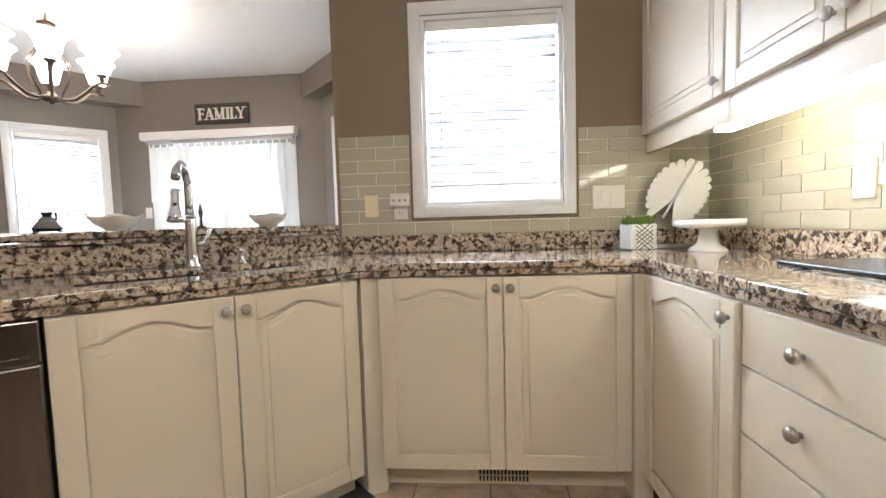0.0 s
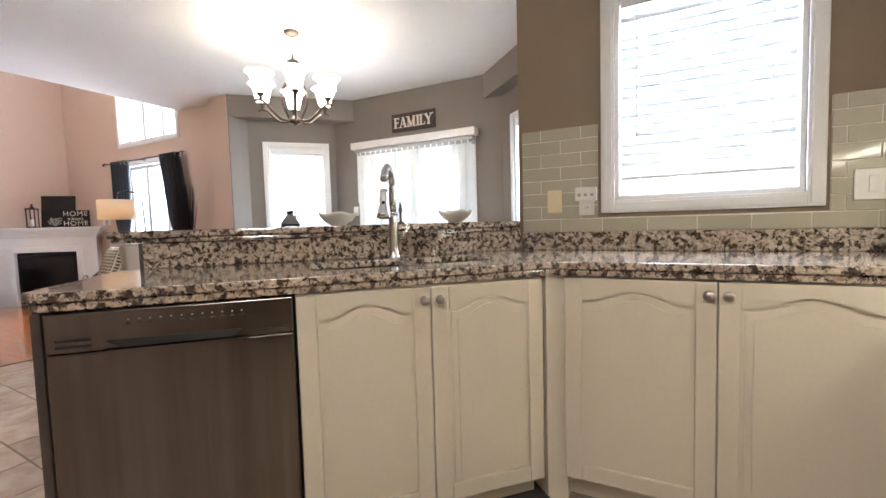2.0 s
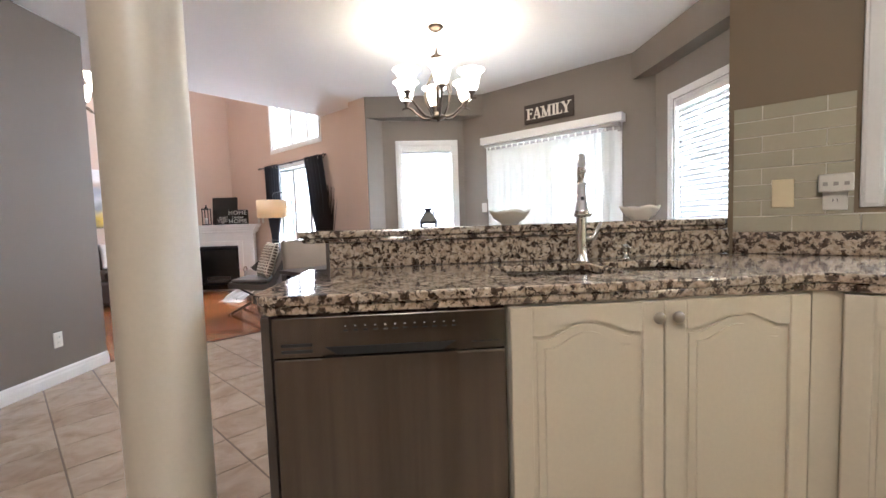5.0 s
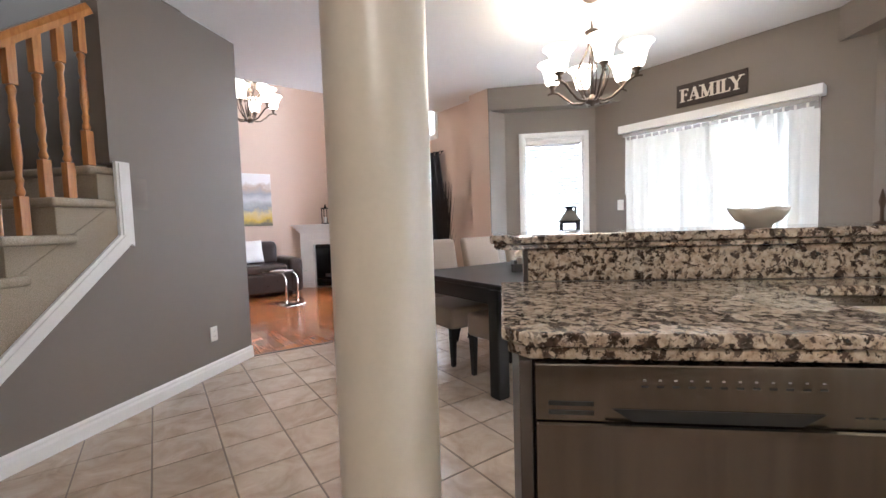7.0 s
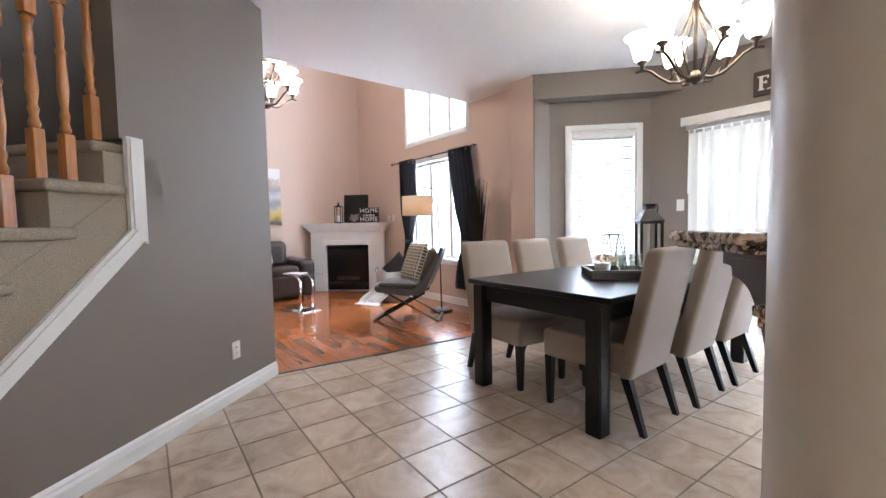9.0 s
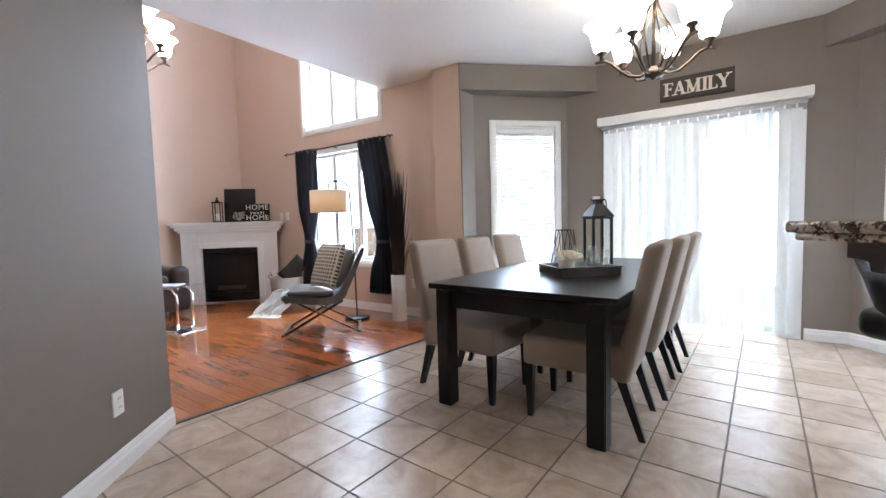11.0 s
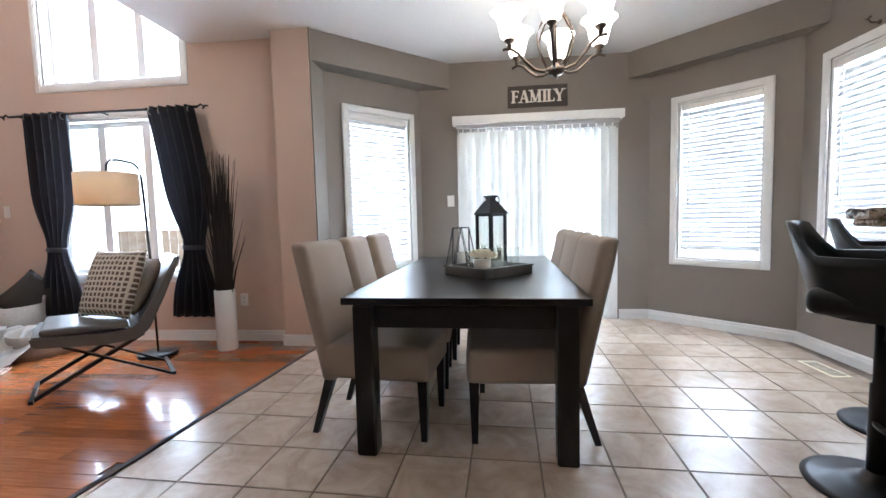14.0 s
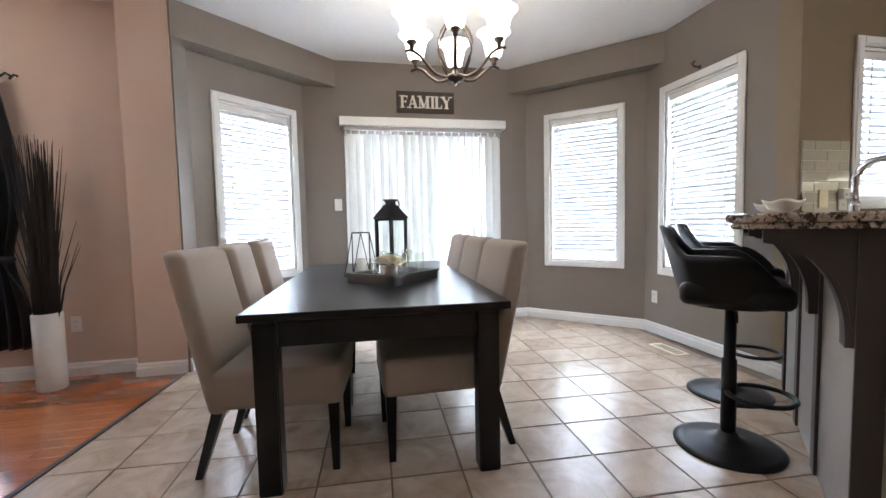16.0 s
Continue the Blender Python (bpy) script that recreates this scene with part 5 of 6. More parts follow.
def stairs():
    ang = math.degrees(math.atan2(WD.y, WD.x))
    m = Matrix.Translation(W0 + 0.035 * WD) @ pose(0, 0, 0, 0, 0, ang)       # x down the stair, -y behind the wall face
    sgn = 1 if (m.to_3x3() @ Vector((0, 1, 0))).dot(WN) > 0 else -1
    s = thing("staircase", m, "beige carpeted staircase with golden oak balusters", "staircase")
    for k in range(8):
        z = 1.545 - 0.2 * k
        if z < 0.1:
            break
        nose = 1.265 + 0.237 * k
        y0, y1 = sorted((sgn * 0.03 if k else -sgn * 0.02, -sgn * 1.1))
        bx("tread", s, CARPET, nose - 0.36, nose, y0, y1, z - 0.05, z, 0.02, seg=4)
        y0, y1 = sorted((sgn * 0.0, -sgn * 1.1))
        bx("riser", s, CARPET, nose - 0.36, nose - 0.03, y0, y1, max(0, z - 0.26), z - 0.051, 0.004)
    bm = bmesh.new()
    prism(bm, [(1.1, 1.1), (2.3, 0.05), (2.75, 0.05), (2.7, 0.2), (1.15, 1.32)], (1, 0, 0), (0, 0, 1), (0, -sgn * 0.03, 0), (0, sgn * 0.004, 0))
    part("stringer", bm, CARPET, s)
    y0, y1 = sorted((-sgn * 0.1, -sgn * 1.1))
    bx("landing", s, CARPET, -0.1, 0.9, y0, y1, 1.495, 1.545, 0.01)
    rail = [(1.18, 2.46), (2.9, 2.46 - 1.72 * 0.82)]
    bm = bmesh.new()
    prism(bm, [(-0.03, -0.03), (0.03, -0.03), (0.035, 0.0), (0.025, 0.03), (-0.025, 0.03), (-0.035, 0.0)], (0, 1, 0), (0.634, 0, 0.773), (rail[1][0] - rail[0][0], 0, rail[1][1] - rail[0][1]), (rail[0][0], -sgn * 0.05, rail[0][1]))
    part("handrail", bm, OAK, s)
    for k in range(12):
        x = 1.23 + 0.1185 * k
        step = max(0, math.ceil((x - 1.265) / 0.237 - 0.02))
        z0 = 1.545 - 0.2 * step
        z1 = rail[0][1] - 0.82 * (x - rail[0][0]) - 0.03
        if z0 < 0.1:
            break
        h = z1 - z0
        b = bx("baluster", s, OAK, x - 0.022, x + 0.022, -sgn * 0.05 - 0.022, -sgn * 0.05 + 0.022, z0, z0 + 0.2, 0.003)
        bx("baluster_top", b, OAK, x - 0.022, x + 0.022, -sgn * 0.05 - 0.022, -sgn * 0.05 + 0.022, z1 - 0.2, z1 + 0.03, 0.003)
        L = h - 0.4
        turned("baluster_turning", b, OAK, [(0.014, 0), (0.022, 0.02), (0.013, 0.05), (0.02, 0.08), (0.013, 0.1), (0.022, L * 0.35), (0.016, L * 0.6), (0.021, L * 0.64), (0.012, L * 0.67), (0.018, L * 0.75), (0.014, L * 0.9), (0.022, L * 0.96), (0.014, L)], 14, pose(x, -sgn * 0.05, z0 + 0.2))


stairs()

# ---- living room ----
FPM = Matrix.Translation((-8.4, 2.82, 0)) @ pose(0, 0, 0, 0, 0, 45)      # x along the mantel, -y into the room


def fireplace():
    f = thing("fireplace", FPM, "white painted corner fireplace mantel with a black firebox", "fireplace")
    bx("chimney_breast", f, TRIM, -0.62, 0.62, 0.06, 0.3, 0, 1.15, 0.002)
    for x in (-1, 1):
        a, b = sorted((x * 0.4, x * 0.66))
        bx("pilaster", f, TRIM, a, b, -0.02, 0.059, 0, 1.0, 0.004)
        a, b = sorted((x * 0.39, x * 0.47))
        bx("inner_trim", f, TRIM, a, b, -0.036, -0.0205, 0, 0.9, 0.004)
        bx("plinth", f, TRIM, *sorted((x * 0.39, x * 0.68)), -0.045, -0.037, 0, 0.1, 0.003)
    bx("frieze", f, TRIM, -0.66, 0.66, -0.018, 0.059, 0.86, 1.12, 0.004)
    bx("inner_trim", f, TRIM, -0.39, 0.39, -0.0355, -0.0185, 0.82, 0.9, 0.004)
    for i, (w, y, z0, z1) in enumerate(((0.68, -0.05, 1.05, 1.085), (0.71, -0.08, 1.086, 1.13), (0.75, -0.11, 1.131, 1.165), (0.78, -0.14, 1.166, 1.2))):
        bx("mantel_shelf" if i == 3 else "moulding", f, TRIM, -w, w, y, 0.2, z0, z1, 0.006)
    bx("firebox", f, FIREBOX, -0.385, 0.385, 0.03, 0.056, 0.02, 0.815, 0.002)
    for z in (0.1, 0.74):
        bx("louvre", f, BLACK, -0.38, 0.38, 0.018, 0.029, z, z + 0.05, 0.003)
    bx("glass_door", f, FIREBOX, -0.34, 0.34, 0.02, 0.0295, 0.16, 0.73, 0.003)
    bx("log", f, SIGN, -0.2, 0.2, 0.012, 0.019, 0.2, 0.26, 0.003)
    T = FPM @ pose(0, 0, 1.2005)
    p = thing("picture_board", T @ pose(0.15, 0.06, 0), "black framed board leaning on the mantel", "picture")
    bx("board", p, FIREBOX, -0.22, 0.22, 0, 0.02, 0, 0.5, 0.004, pose(0, 0, 0, -6))
    h = thing("mantel_sign", T @ pose(0.42, -0.04, 0), "black block sign with cream letters on the mantel", "sign")
    bx("block", h, FIREBOX, -0.17, 0.17, 0, 0.05, 0, 0.26, 0.003)
    for txt, z, sz in (("HOME", 0.205, 0.105), ("sweet", 0.13, 0.075), ("HOME", 0.055, 0.105)):
        set_text("lettering", txt, sz, pose(0, -0.002, z, 90), LETTER, h, 0.001, 0.6)
    l = thing("candle_lantern", T @ pose(-0.13, -0.02, 0), "small black lantern with a white candle on the mantel", "lantern")
    for x in (-0.05, 0.05):
        for y in (-0.05, 0.05):
            bx("post", l, BLACK, x - 0.006, x + 0.006, y - 0.006, y + 0.006, 0.02, 0.28, 0.001)
    bx("base", l, BLACK, -0.06, 0.06, -0.06, 0.06, 0, 0.02, 0.002)
    bx("top", l, BLACK, -0.06, 0.06, -0.06, 0.06, 0.28, 0.3, 0.002)
    turned("finial", l, BLACK, [(0, 0.3), (0.03, 0.3), (0.012, 0.34), (0.015, 0.36), (0, 0.37)], 12)
    turned("candle", l, CHINA, [(0, 0.02), (0.03, 0.02), (0.03, 0.13), (0, 0.13)], 14)
    w = thing("flower_sprig", T @ pose(0.17, -0.07, 0), "small dried flower bunch on the mantel", "flowers")
    bm = bmesh.new()
    rnd = random.Random(3)
    for i in range(40):
        p0 = Vector((0, 0, 0.02))
        p1 = Vector((rnd.uniform(-0.08, 0.08), rnd.uniform(-0.03, 0.03), rnd.uniform(0.05, 0.14)))
        tube_into(bm, [p0, p1], 0.002, 4)
        bmesh.ops.create_icosphere(bm, subdivisions=1, radius=0.011, matrix=Matrix.Translation(p1))
    part("blossom", bm, BASKET, w)


fireplace()


def curtain(x, flare, label):
    c = thing("curtain", pose(x, LY - 0.1, 0), label, "curtain", "living room curtains")
    bm = bmesh.new()
    n, rows = 60, 26
    grid = []
    for j in range(rows + 1):
        t = j / rows
        z = 2.17 - 1.92 * t
        pinch = 1 - 0.55 * math.exp(-((t - 0.66) / 0.16) ** 2)
        off = flare * 0.16 * math.sin(min(1, t / 0.66) * math.pi / 2) * (1 if t < 0.66 else max(0.75, 1 - 0.5 * (t - 0.66)))
        row = []
        for i in range(n + 1):
            u = i / n - 0.5
            row.append(bm.verts.new((u * 0.46 * pinch + off, 0.035 * math.sin(i / n * 2 * math.pi * 5.5) * (0.6 + 0.4 * pinch), z)))
        grid.append(row)
    for j in range(rows):
        for i in range(n):
            bm.faces.new((grid[j][i], grid[j][i + 1], grid[j + 1][i + 1], grid[j + 1][i]))
    bmesh.ops.solidify(bm, geom=list(bm.faces), thickness=0.004)
    o = part("drape", bm, CURTAIN, c, smooth=True)
    for k in range(5):
        a = -0.19 + 0.095 * k
        ring = [(a, 0.042 * math.cos(q) * 0.6, 2.13 + 0.026 * math.sin(q)) for q in [w * 2 * math.pi / 12 for w in range(13)]]
        tube("grommet", c, NICKEL, ring, 0.005, 6)
    turned("tie_back", c, CURTAIN, [(0.085, 0), (0.095, 0.02), (0.085, 0.045)], 20, pose(flare * 0.16, 0, 0.87) @ Matrix.Diagonal((1.25, 0.5, 1, 1)))


curtain(-7.2, 0.1, "charcoal grommet curtain tied back at the window")
curtain(-5.94, 0.95, "charcoal grommet curtain tied back at the window")
rod = thing("curtain_rod", pose(-6.62, LY - 0.1, 2.15), "dark metal curtain rod with scroll finials", "curtain rod")
tube("rod", rod, BLACK, [(-0.95, 0, 0), (0.95, 0, 0)], 0.011, 10)
for x in (-0.95, 0.95):
    s = 1 if x > 0 else -1
    tube("finial", rod, BLACK, [(x, 0, 0), (x + s * 0.03, 0, 0.02), (x + s * 0.06, 0, 0.0), (x + s * 0.05, 0, -0.02), (x + s * 0.08, 0, 0.01), (x + s * 0.1, 0, 0)], 0.008, 8)
for x in (-0.85, 0, 0.85):
    tube("bracket", rod, BLACK, [(x, 0, 0), (x, 0.098, -0.01)], 0.008, 8)


def cushion(name, m, w, material, label):
    c = thing(name, m, label, "cushion", "cushions")
    bm = bmesh.new()
    n = 14
    grid = {}
    for s in (-1, 1):
        for i in range(n + 1):
            for j in range(n + 1):
                u, v = 2 * i / n - 1, 2 * j / n - 1
                d = 0.07 * s * max(0, (1 - u ** 4)) ** 0.6 * max(0, (1 - v ** 4)) ** 0.6
                p = 1 - 0.05 * (u * u * (1 - v * v) + v * v * (1 - u * u)) * 0.6
                grid[s, i, j] = bm.verts.new((u * w / 2 * (1 - 0.06 * (1 - v * v)), d, v * w / 2 * (1 - 0.06 * (1 - u * u)) + w / 2))
    for s in (-1, 1):
        for i in range(n):
            for j in range(n):
                bm.faces.new((grid[s, i, j], grid[s, i + 1, j], grid[s, i + 1, j + 1], grid[s, i, j + 1]))
    bmesh.ops.remove_doubles(bm, verts=bm.verts, dist=1e-5)
    part("cover", bm, material, c, smooth=True)


def lounge_chair():
    c = thing("lounge_chair", pose(-5.87, 2.44, 0, 0, 0, 136), "grey leather lounge chair with crossed black metal legs", "armchair")
    # sitter faces +y
    bm = bmesh.new()
    pts = [(0.36, 0.43), (0.0, 0.39), (-0.14, 0.385), (-0.2, 0.43), (-0.3, 0.62), (-0.43, 0.88), (-0.465, 0.875), (-0.35, 0.6), (-0.25, 0.38), (-0.18, 0.32), (0.0, 0.315), (0.35, 0.36)]
    prism(bm, pts, (0, 1, 0), (0, 0, 1), (0.6, 0, 0), (-0.3, 0, 0))
    bmesh.ops.bevel(bm, geom=list(bm.edges), offset=0.012, segments=2, affect="EDGES")
    part("shell", bm, GREYLEATHER, c)
    bx("seat_pad", c, GREYLEATHER, -0.28, 0.28, -0.12, 0.33, 0.405, 0.455, 0.02, pose(0, 0, 0, 2), seg=3)
    for x in (-0.2, 0.2):
        for y0, y1 in ((-0.38, 0.22), (0.38, -0.22)):
            bm = bmesh.new()
            d = Vector((0, y1 - y0, 0.33))
            prism(bm, [(-0.02, -0.012), (0.02, -0.012), (0.02, 0.012), (-0.02, 0.012)], (1, 0, 0), (0, 0.48, 0.87), d, (x + (0.0205 if y0 > 0 else -0.0205), y0, 0.004))
            part("leg", bm, BLACK, c)
    for y in (-0.38, 0.38):
        bx("cross_bar", c, BLACK, -0.24, 0.24, y - 0.012, y + 0.012, 0, 0.022, 0.002)


lounge_chair()
LC = pose(-5.87, 2.44, 0, 0, 0, 136)
cushion("cushion", LC @ pose(-0.05, 0.0, 0.455, 20, 0, 34), 0.5, CUSHION, "brown and cream patterned cushion on the lounge chair")
cushion("cushion", LC @ pose(0.06, -0.13, 0.46, 26, 0, 10), 0.44, BASKET, "plain grey cushion behind the patterned one")

lp = thing("floor_lamp", pose(-5.93, 2.985, 0, 0, 0, 261), "black arc floor lamp with a beige drum shade", "floor lamp")
turned("base", lp, BLACK, [(0, 0), (0.15, 0), (0.15, 0.022), (0.14, 0.028), (0, 0.03)], 36)
tube("pole", lp, BLACK, [(0, 0, 0.03), (0.01, 0, 0.8), (0.03, 0, 1.35), (0.04, 0, 1.5), (0.06, 0, 1.57), (0.1, 0, 1.605), (0.22, 0, 1.615), (0.285, 0, 1.605), (0.31, 0, 1.57), (0.315, 0, 1.5)], 0.009, 8)
turned("shade", lp, SHADE, [(0.2, 1.26), (0.2, 1.5), (0.197, 1.5), (0.197, 1.26)], 40, pose(0.315, 0, 0))
turned("socket", lp, BLACK, [(0, 1.4), (0.02, 1.4), (0.02, 1.51), (0, 1.51)], 12, pose(0.315, 0, 0))
_lb = (pose(-5.93, 2.985, 0, 0, 0, 261) @ Vector((0.315, 0, 1.36)))
bulb("floor_lamp_bulb", _lb, 4, WARM, 0.04)


def reed_vase():
    v = thing("reed_vase", pose(-5.41, 3.16, 0), "tall white cylinder vase with dark dried reeds", "vase")
    turned("vase", v, CHINA, [(0, 0), (0.082, 0), (0.085, 0.01), (0.085, 0.53), (0.075, 0.53), (0.075, 0.4), (0, 0.4)], 36)
    bm = bmesh.new()
    rnd = random.Random(11)
    for i in range(170):
        a, r = rnd.uniform(0, 6.28), 0.065 * math.sqrt(rnd.random())
        k = rnd.uniform(1.2, 2.6)
        p = Vector((r * math.cos(a), r * math.sin(a), 0.42))
        h = rnd.uniform(1.25, 1.72) if i > 8 else rnd.uniform(0.9, 1.3)
        sp = k if i > 8 else 4.2
        q = Vector((p.x * sp + rnd.uniform(-0.03, 0.03), p.y * sp + rnd.uniform(-0.03, 0.03), h))
        q.y = min(q.y, 0.19)
        mid = p.lerp(q, 0.5) + Vector((rnd.uniform(-0.01, 0.01), rnd.uniform(-0.01, 0.01), 0)) - Vector((q.x * 0.15, q.y * 0.15, 0))
        tube_into(bm, [p, mid, q], 0.004, 4, [0.005, 0.0055, 0.0015])
    part("reeds", bm, TWIG, v)


reed_vase()


def sofa():
    m = pose(-8.55, 1.0, 0, 0, 0, 90)
    s = thing("sofa", m, "dark brown leather sofa against the beige wall", "sofa")
    bx("frame", s, BROWNLEATHER, -1.0, 1.0, -0.45, 0.45, 0.06, 0.4, 0.05, seg=4)
    for x in (-0.5, 0.5):
        bx("seat_cushion", s, BROWNLEATHER, x - 0.36, x + 0.36, -0.46, 0.25, 0.4, 0.54, 0.05, seg=4)
        bx("back_cushion", s, BROWNLEATHER, x - 0.37, x + 0.37, 0.12, 0.42, 0.5, 0.92, 0.09, seg=4)
    for x in (-1, 1):
        a, b = sorted((x * 0.88, x * 1.12))
        bx("arm", s, BROWNLEATHER, a, b, -0.47, 0.44, 0.05, 0.64, 0.08, seg=4)
    for x in (-0.9, 0.9):
        for y in (-0.38, 0.38):
            bx("foot", s, BLACKWOOD, x - 0.03, x + 0.03, y - 0.03, y + 0.03, 0, 0.06, 0.003)
    for x in (-0.7, -0.25, 0.4):
        cushion("cushion", m @ pose(x, 0.0, 0.55, -18, 0, 8 * x), 0.42, WHITECLOTH, "white pillow on the leather sofa")
    t = thing("side_table", pose(-7.3, 1.57, 0, 0, 0, 20), "small glass and chrome side table", "side table")
    bx("top", t, GLASS, -0.28, 0.28, -0.22, 0.22, 0.49, 0.502, 0.003)
    for y in (-0.1, 0.1):
        tube("leg", t, CHROME, [(-0.2, y, 0.488), (0.1, y, 0.47), (0.16, y, 0.4), (0.15, y, 0.05), (0.12, y, 0.015), (-0.2, y, 0.012)], 0.013, 8)
    bx("foot_plate", t, CHROME, -0.24, 0.26, -0.16, 0.16, 0, 0.01, 0.002)
    mg = thing("magazine", pose(-7.33, 1.54, 0.5025, 0, 0, 35), "folded magazine on the side table", "magazine")
    bx("pages", mg, PAPER, -0.13, 0.13, -0.1, 0.1, 0, 0.012, 0.002)
    p = thing("painting", pose(LX + 0.001, 1.35, 1.3, 0, 0, 90), "landscape painting of a mountain over yellow flowers", "painting")
    bx("canvas", p, PAINTING, -0.55, 0.55, -0.035, 0, -0.1, 0.85, 0.003)
    k = thing("basket", pose(-7.5, 3.14, 0), "grey woven rope basket with a dark cushion", "basket")
    turned("wall", k, BASKET, [(0, 0), (0.19, 0), (0.21, 0.04), (0.235, 0.4), (0.22, 0.4), (0.195, 0.05), (0, 0.03)], 32)
    for a in (0, 180):
        mm = pose(0, 0, 0, 0, 0, a + 40)
        tube("handle", k, BASKET, [mm @ Vector((0.23, 0.06 * math.cos(q), 0.39 + 0.07 * math.sin(q))) for q in [w * math.pi / 8 for w in range(9)]], 0.012, 8)
    cushion("cushion", pose(-7.5, 3.14, 0.3, -12, 45, 40), 0.4, CHARCOAL, "charcoal knitted cushion standing in the basket")
    b = thing("basket", pose(-7.02, 2.97, 0), "low round rope basket with a white throw over its rim", "basket")
    turned("wall", b, BASKET, [(0, 0), (0.2, 0), (0.23, 0.05), (0.22, 0.2), (0.205, 0.2), (0.21, 0.06), (0, 0.03)], 32)
    th = thing("throw_blanket", pose(-7.13, 2.8, 0.0, 0, 0, 20), "white knitted throw with tassels hanging from the basket", "blanket")
    bm = bmesh.new()
    n = 18
    g = []
    for i in range(n + 1):
        t = i / n
        y = 0.2 - 0.5 * t
        z = 0.235 - 0.22 * max(0, (t - 0.35) / 0.65) ** 0.8 + 0.012 * math.sin(9 * t)
        g.append([bm.verts.new((-0.2 + 0.4 * j / n + 0.03 * math.sin(5 * t + j), y + 0.02 * math.sin(j * 1.3), max(0.012, z + 0.018 * math.sin(j * 1.1 + 3 * t)))) for j in range(n + 1)])
    for i in range(n):
        for j in range(n):
            bm.faces.new((g[i][j], g[i][j + 1], g[i + 1][j + 1], g[i + 1][j]))
    bmesh.ops.solidify(bm, geom=list(bm.faces), thickness=0.015)
    part("cloth", bm, KNIT, th, smooth=True)
    bm = bmesh.new()
    for j in range(22):
        x = -0.2 + 0.4 * j / 21
        tube_into(bm, [(x, -0.3, 0.02), (x + 0.01 * math.sin(j), -0.36, 0.008), (x + 0.015 * math.sin(j), -0.42, 0.006)], 0.005, 5)
    part("tassels", bm, KNIT, th)


sofa()

# garden fence seen through the living room window
gf = thing("garden_fence", pose(-7, 6.6, -0.22), "weathered wooden garden fence", "fence")
base = None
for i in range(36):
    if base is None:
        bm = bmesh.new()
        box(bm, -0.07, 0.07, -0.01, 0.01, 0, 1.25, 0.004)
        o = part("board", bm, FENCEWOOD, gf)
        base = o.data
    else:
        o = new("board", base)
        o.parent = gf
    o.matrix_basis = pose(-2.7 + i * 0.155, 0, 0)
for z in (0.25, 1.0):
    bx("rail", gf, FENCEWOOD, -2.8, 2.9, 0.012, 0.05, z, z + 0.08, 0.004)

# ---- floor and wall pieces ----
PITCH, JOINT, SKEW = 0.309, 0.007, -2.5


def inside(x, y):
    """Whether a tile cell lies on the tiled floor, clear of the cabinets."""
    if x < wood_x(y) + 0.02 or y > YF - 0.02 or y + x > 2.86 or y - x > 8.12:
        return False
    if x > CX and y > KY:
        return False
    if (Vector((x, y, 0)) - W0).dot(WN) < -0.25 and y < 0.55:
        return False
    return True


GRID = pose(-2.902, 1.58, 0, 0, 0, SKEW)
floor_ob = bpy.data.objects["floor"]
bm = bmesh.new()
box(bm, -PITCH / 2 + JOINT / 2, PITCH / 2 - JOINT / 2, -PITCH / 2 + JOINT / 2, PITCH / 2 - JOINT / 2, -0.004, 0.0, 0.0018, seg=1)
first = part("tile", bm, TILE, floor_ob)
tile_me = first.data


def cut_tile(x, y):
    """Tile trimmed along the slanted edge of the wood floor."""
    h = PITCH / 2 - JOINT / 2
    turn = pose(x, y, 0, 0, 0, SKEW)
    quad = [turn @ Vector((a * h, b * h, 0)) for a, b in ((-1, -1), (1, -1), (1, 1), (-1, 1))]
    keep = []
    for p, q in zip(quad, quad[1:] + quad[:1]):
        dp, dq = p.x - wood_x(p.y) - 0.014, q.x - wood_x(q.y) - 0.014
        if dp > 0:
            keep.append((p.x - x, p.y - y))
        if dp * dq < 0:
            r = p.lerp(q, dp / (dp - dq))
            keep.append((r.x - x, r.y - y))
    if len(keep) < 3:
        return
    bm = bmesh.new()
    prism(bm, keep, (1, 0, 0), (0, 1, 0), (0, 0, 0.004), (0, 0, -0.004))
    part("tile", bm, TILE, floor_ob).matrix_basis = pose(x, y, 0)


rest = []
made = 0
rnd = random.Random(5)
for i in range(-8, 14):
    for j in range(-17, 10):
        x, y, _ = GRID @ Vector(((i + 0.5) * PITCH, (j + 0.5) * PITCH, 0))
        if not any(inside(x + a * 0.12, y + b * 0.12) for a in (-1, 1) for b in (-1, 1)):
            continue
        mm = pose(x, y, rnd.uniform(-0.0006, 0.0006), rnd.uniform(-0.05, 0.05), rnd.uniform(-0.05, 0.05), SKEW + 90 * rnd.randrange(4))
        if x - PITCH / 2 - 0.02 < wood_x(y) + 0.014:
            cut_tile(x, y)
            continue
        if x < -0.9 and y > -0.35 and made < 299:
            if made == 0:
                o = first
            else:
                o = new("tile", tile_me)
                o.parent = floor_ob
            o.matrix_basis = mm
            made += 1
        elif not inside(x, y) or x > 1.0:
            continue
        else:
            rest.append(mm)
bm = bmesh.new()
h = PITCH / 2 - JOINT / 2
for mm in rest:
    box(bm, -h, h, -h, h, -0.004, 0.0, 0, mm)
tagged(part("tiles", bm, TILE, floor_ob), kind="stuff")

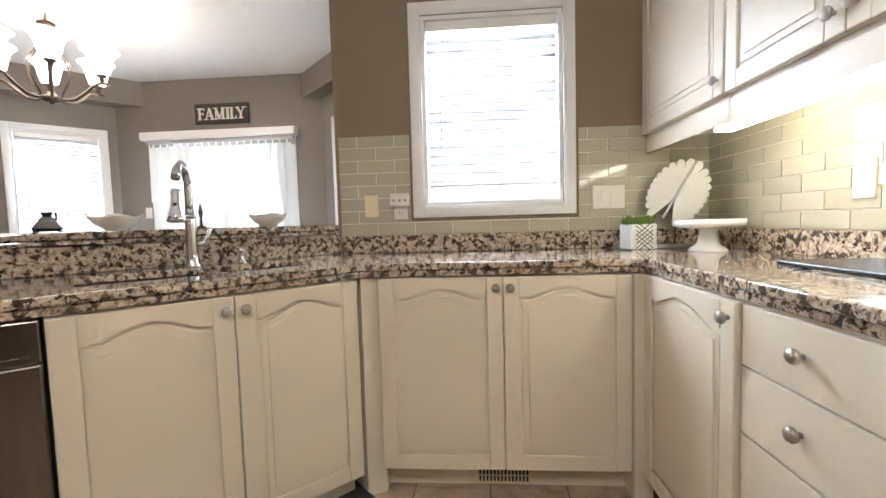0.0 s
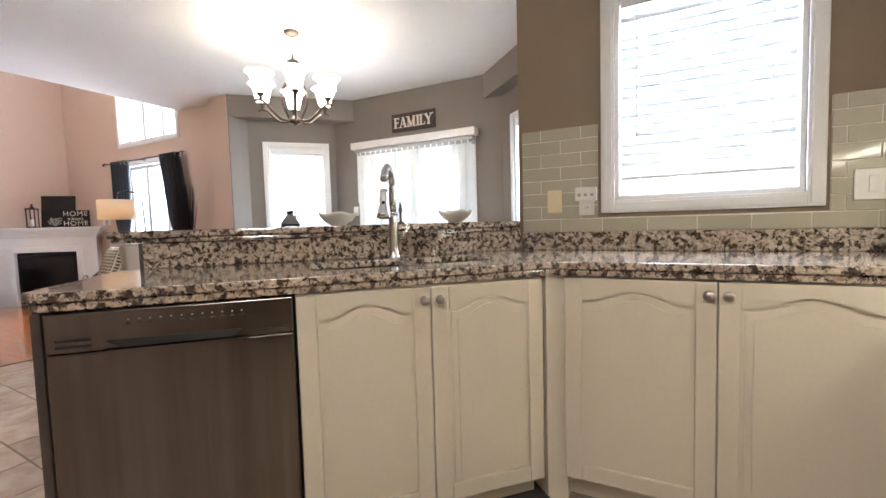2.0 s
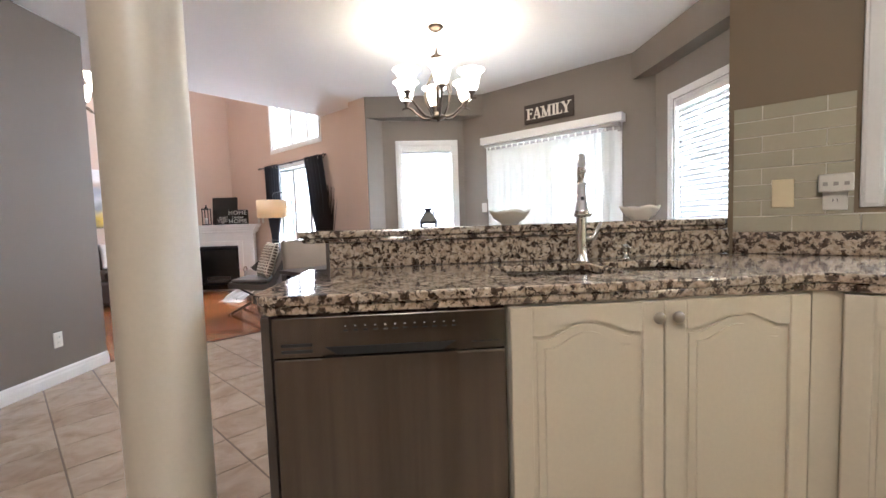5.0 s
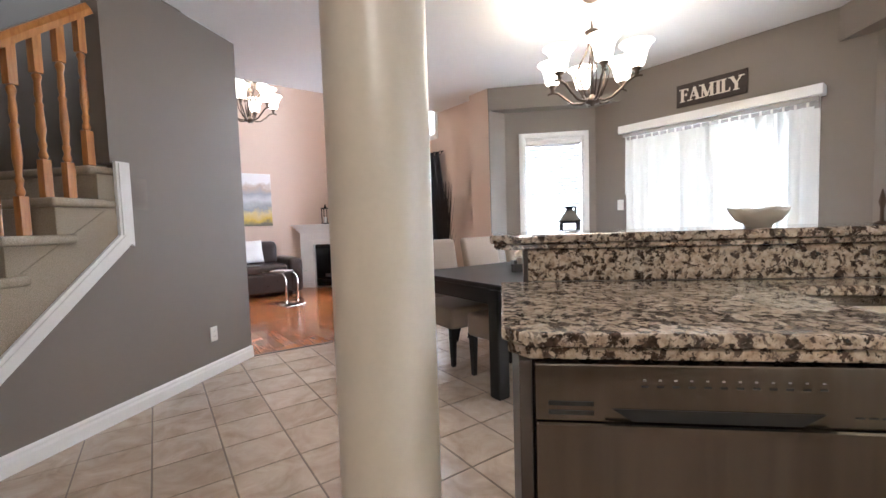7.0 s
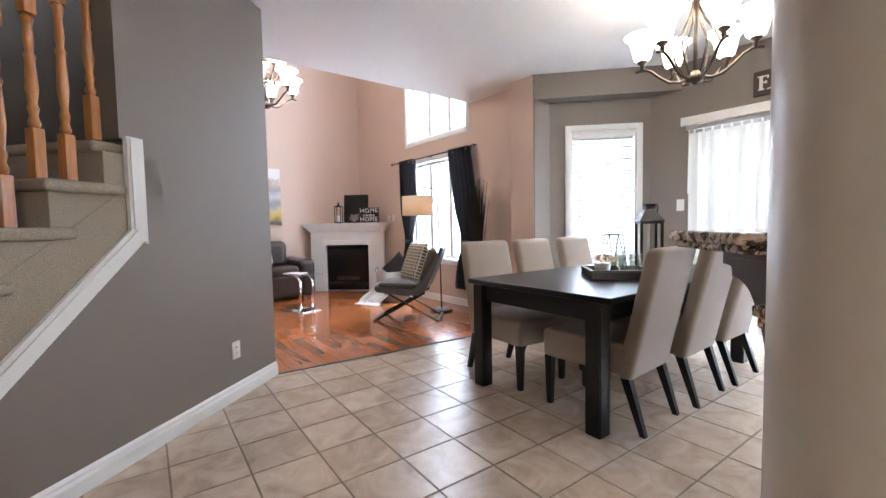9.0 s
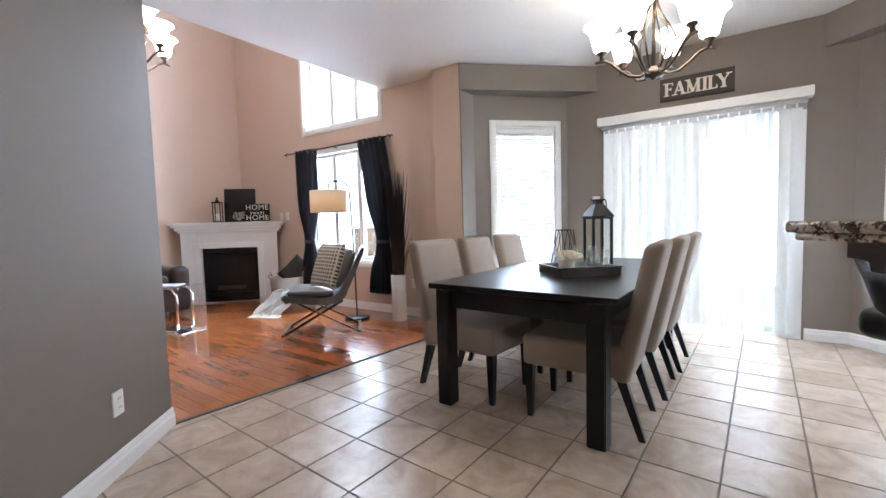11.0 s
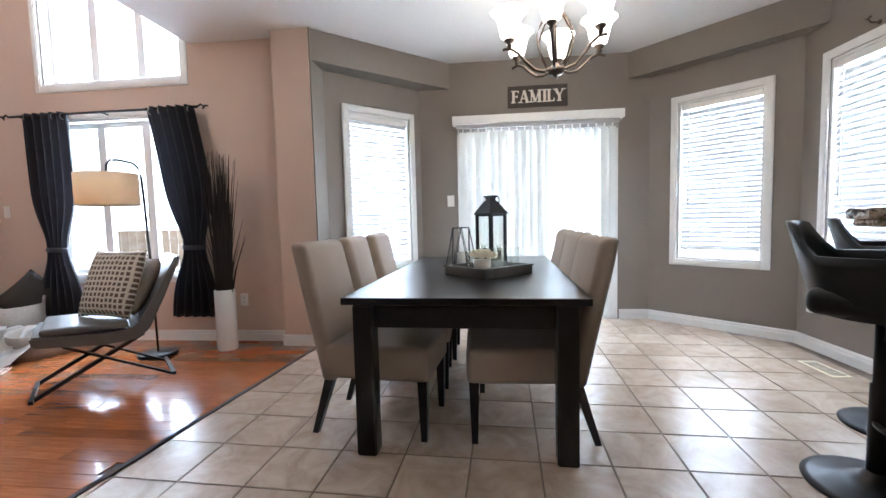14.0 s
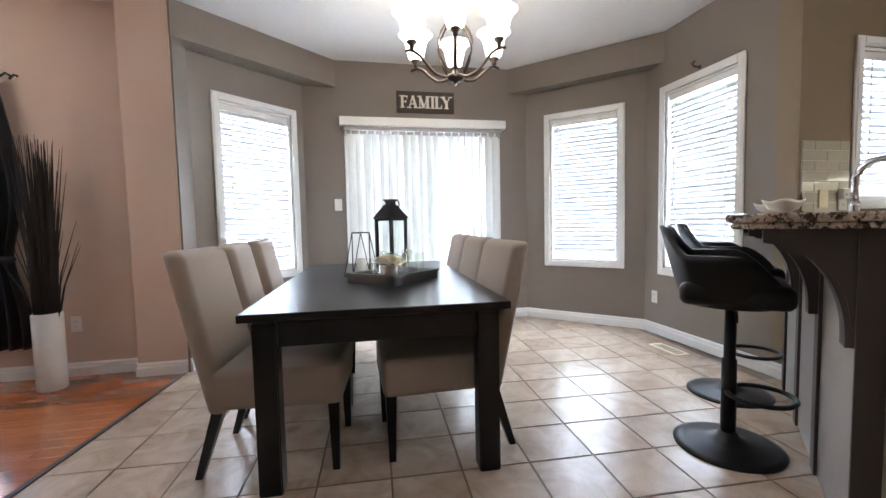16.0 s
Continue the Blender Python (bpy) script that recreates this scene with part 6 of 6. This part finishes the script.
wood = bpy.data.objects["floor_living"]
rnd = random.Random(9)
base = {}
W = 0.098
count = 0
y = LY - W / 2 - 0.002
far = []
while y > -1.6:
    x = LX + rnd.uniform(-0.9, 0)
    while x < wood_x(y) - 0.013:
        L = rnd.choice((0.7, 0.95, 1.2, 1.45))
        a, b = max(x, LX), min(x + L, wood_x(y) - 0.013)
        if b - a > 0.05:
            if count < 298 and y > -0.2:
                bm = bmesh.new()
                box(bm, -(b - a) / 2 + 0.0006, (b - a) / 2 - 0.0006, -W / 2 + 0.0006, W / 2 - 0.0006, -0.007, 0.0, 0.0008, seg=1)
                o = part("plank", bm, PLANK, wood)
                o.matrix_basis = pose((a + b) / 2, y, 0)
                count += 1
            else:
                far.append((a, b, y))
        x += L
    y -= W
bm = bmesh.new()
for a, b, y in far:
    box(bm, a + 0.0006, b - 0.0006, y - W / 2 + 0.0006, y + W / 2 - 0.0006, -0.007, 0.0)
tagged(part("planks", bm, PLANK, wood), kind="stuff")

# glass subway tiles over the counter
TW, TH = 0.2, 0.0665


def subway(host, m, x0, x1, z0, z1, holes=()):
    bm = bmesh.new()
    if holes:
        hx0, hx1, hz0, hz1 = holes[0]
        box(bm, x0, hx0, -0.0045, -0.0005, z0, z1, 0, m)
        box(bm, hx1, x1, -0.0045, -0.0005, z0, z1, 0, m)
        box(bm, hx0, hx1, -0.0045, -0.0005, z0, hz0, 0, m)
    else:
        box(bm, x0, x1, -0.0045, -0.0005, z0, z1, 0, m)
    bed = part("grout", bm, SUBGROUT, host)
    cache = {}
    r = 0
    z = z0 + 0.001
    while z + TH * 0.6 < z1 + 0.01:
        zt = min(z + TH - 0.004, z1)
        x = x0 - (TW / 2 if r % 2 else 0)
        while x < x1:
            spans = [(max(x, x0), min(x + TW - 0.004, x1))]
            for hx0, hx1, hz0, hz1 in holes:
                if zt > hz0 and z < hz1:
                    out = []
                    for a, b in spans:
                        if b <= hx0 or a >= hx1:
                            out.append((a, b))
                        else:
                            if hx0 - a > 0.008:
                                out.append((a, hx0))
                            if b - hx1 > 0.008:
                                out.append((hx1, b))
                    spans = out
            for a, b in spans:
                if b - a < 0.008:
                    continue
                k = (round(b - a, 3), round(zt - z, 3))
                if k not in cache:
                    bm = bmesh.new()
                    box(bm, -(b - a) / 2, (b - a) / 2, -0.0035, 0, 0, zt - z, 0.0012, seg=1)
                    o = part("tile", bm, SUBWAY, host)
                    cache[k] = o.data
                else:
                    o = new("tile", cache[k])
                    o.parent = host
                o.matrix_basis = m @ pose((a + b) / 2, -0.0047, z, rnd.uniform(-0.25, 0.25), 0, rnd.uniform(-0.12, 0.12))
            x += TW
        z += TH
        r += 1


kt = thing("tile_backsplash", Matrix(), "sage green glass subway tile backsplash", "backsplash", kind="structure")
subway(kt, pose(0, KY, 0), CX + 0.02, KX - 0.001, 1.031, 1.555, [(KM[0] - 0.437, KM[0] + 0.437, 1.1, 2.3)])
subway(kt, pose(KX, 0, 0, 0, 0, -90), -KY + 0.009, 1.0, 1.031, 1.6, [])
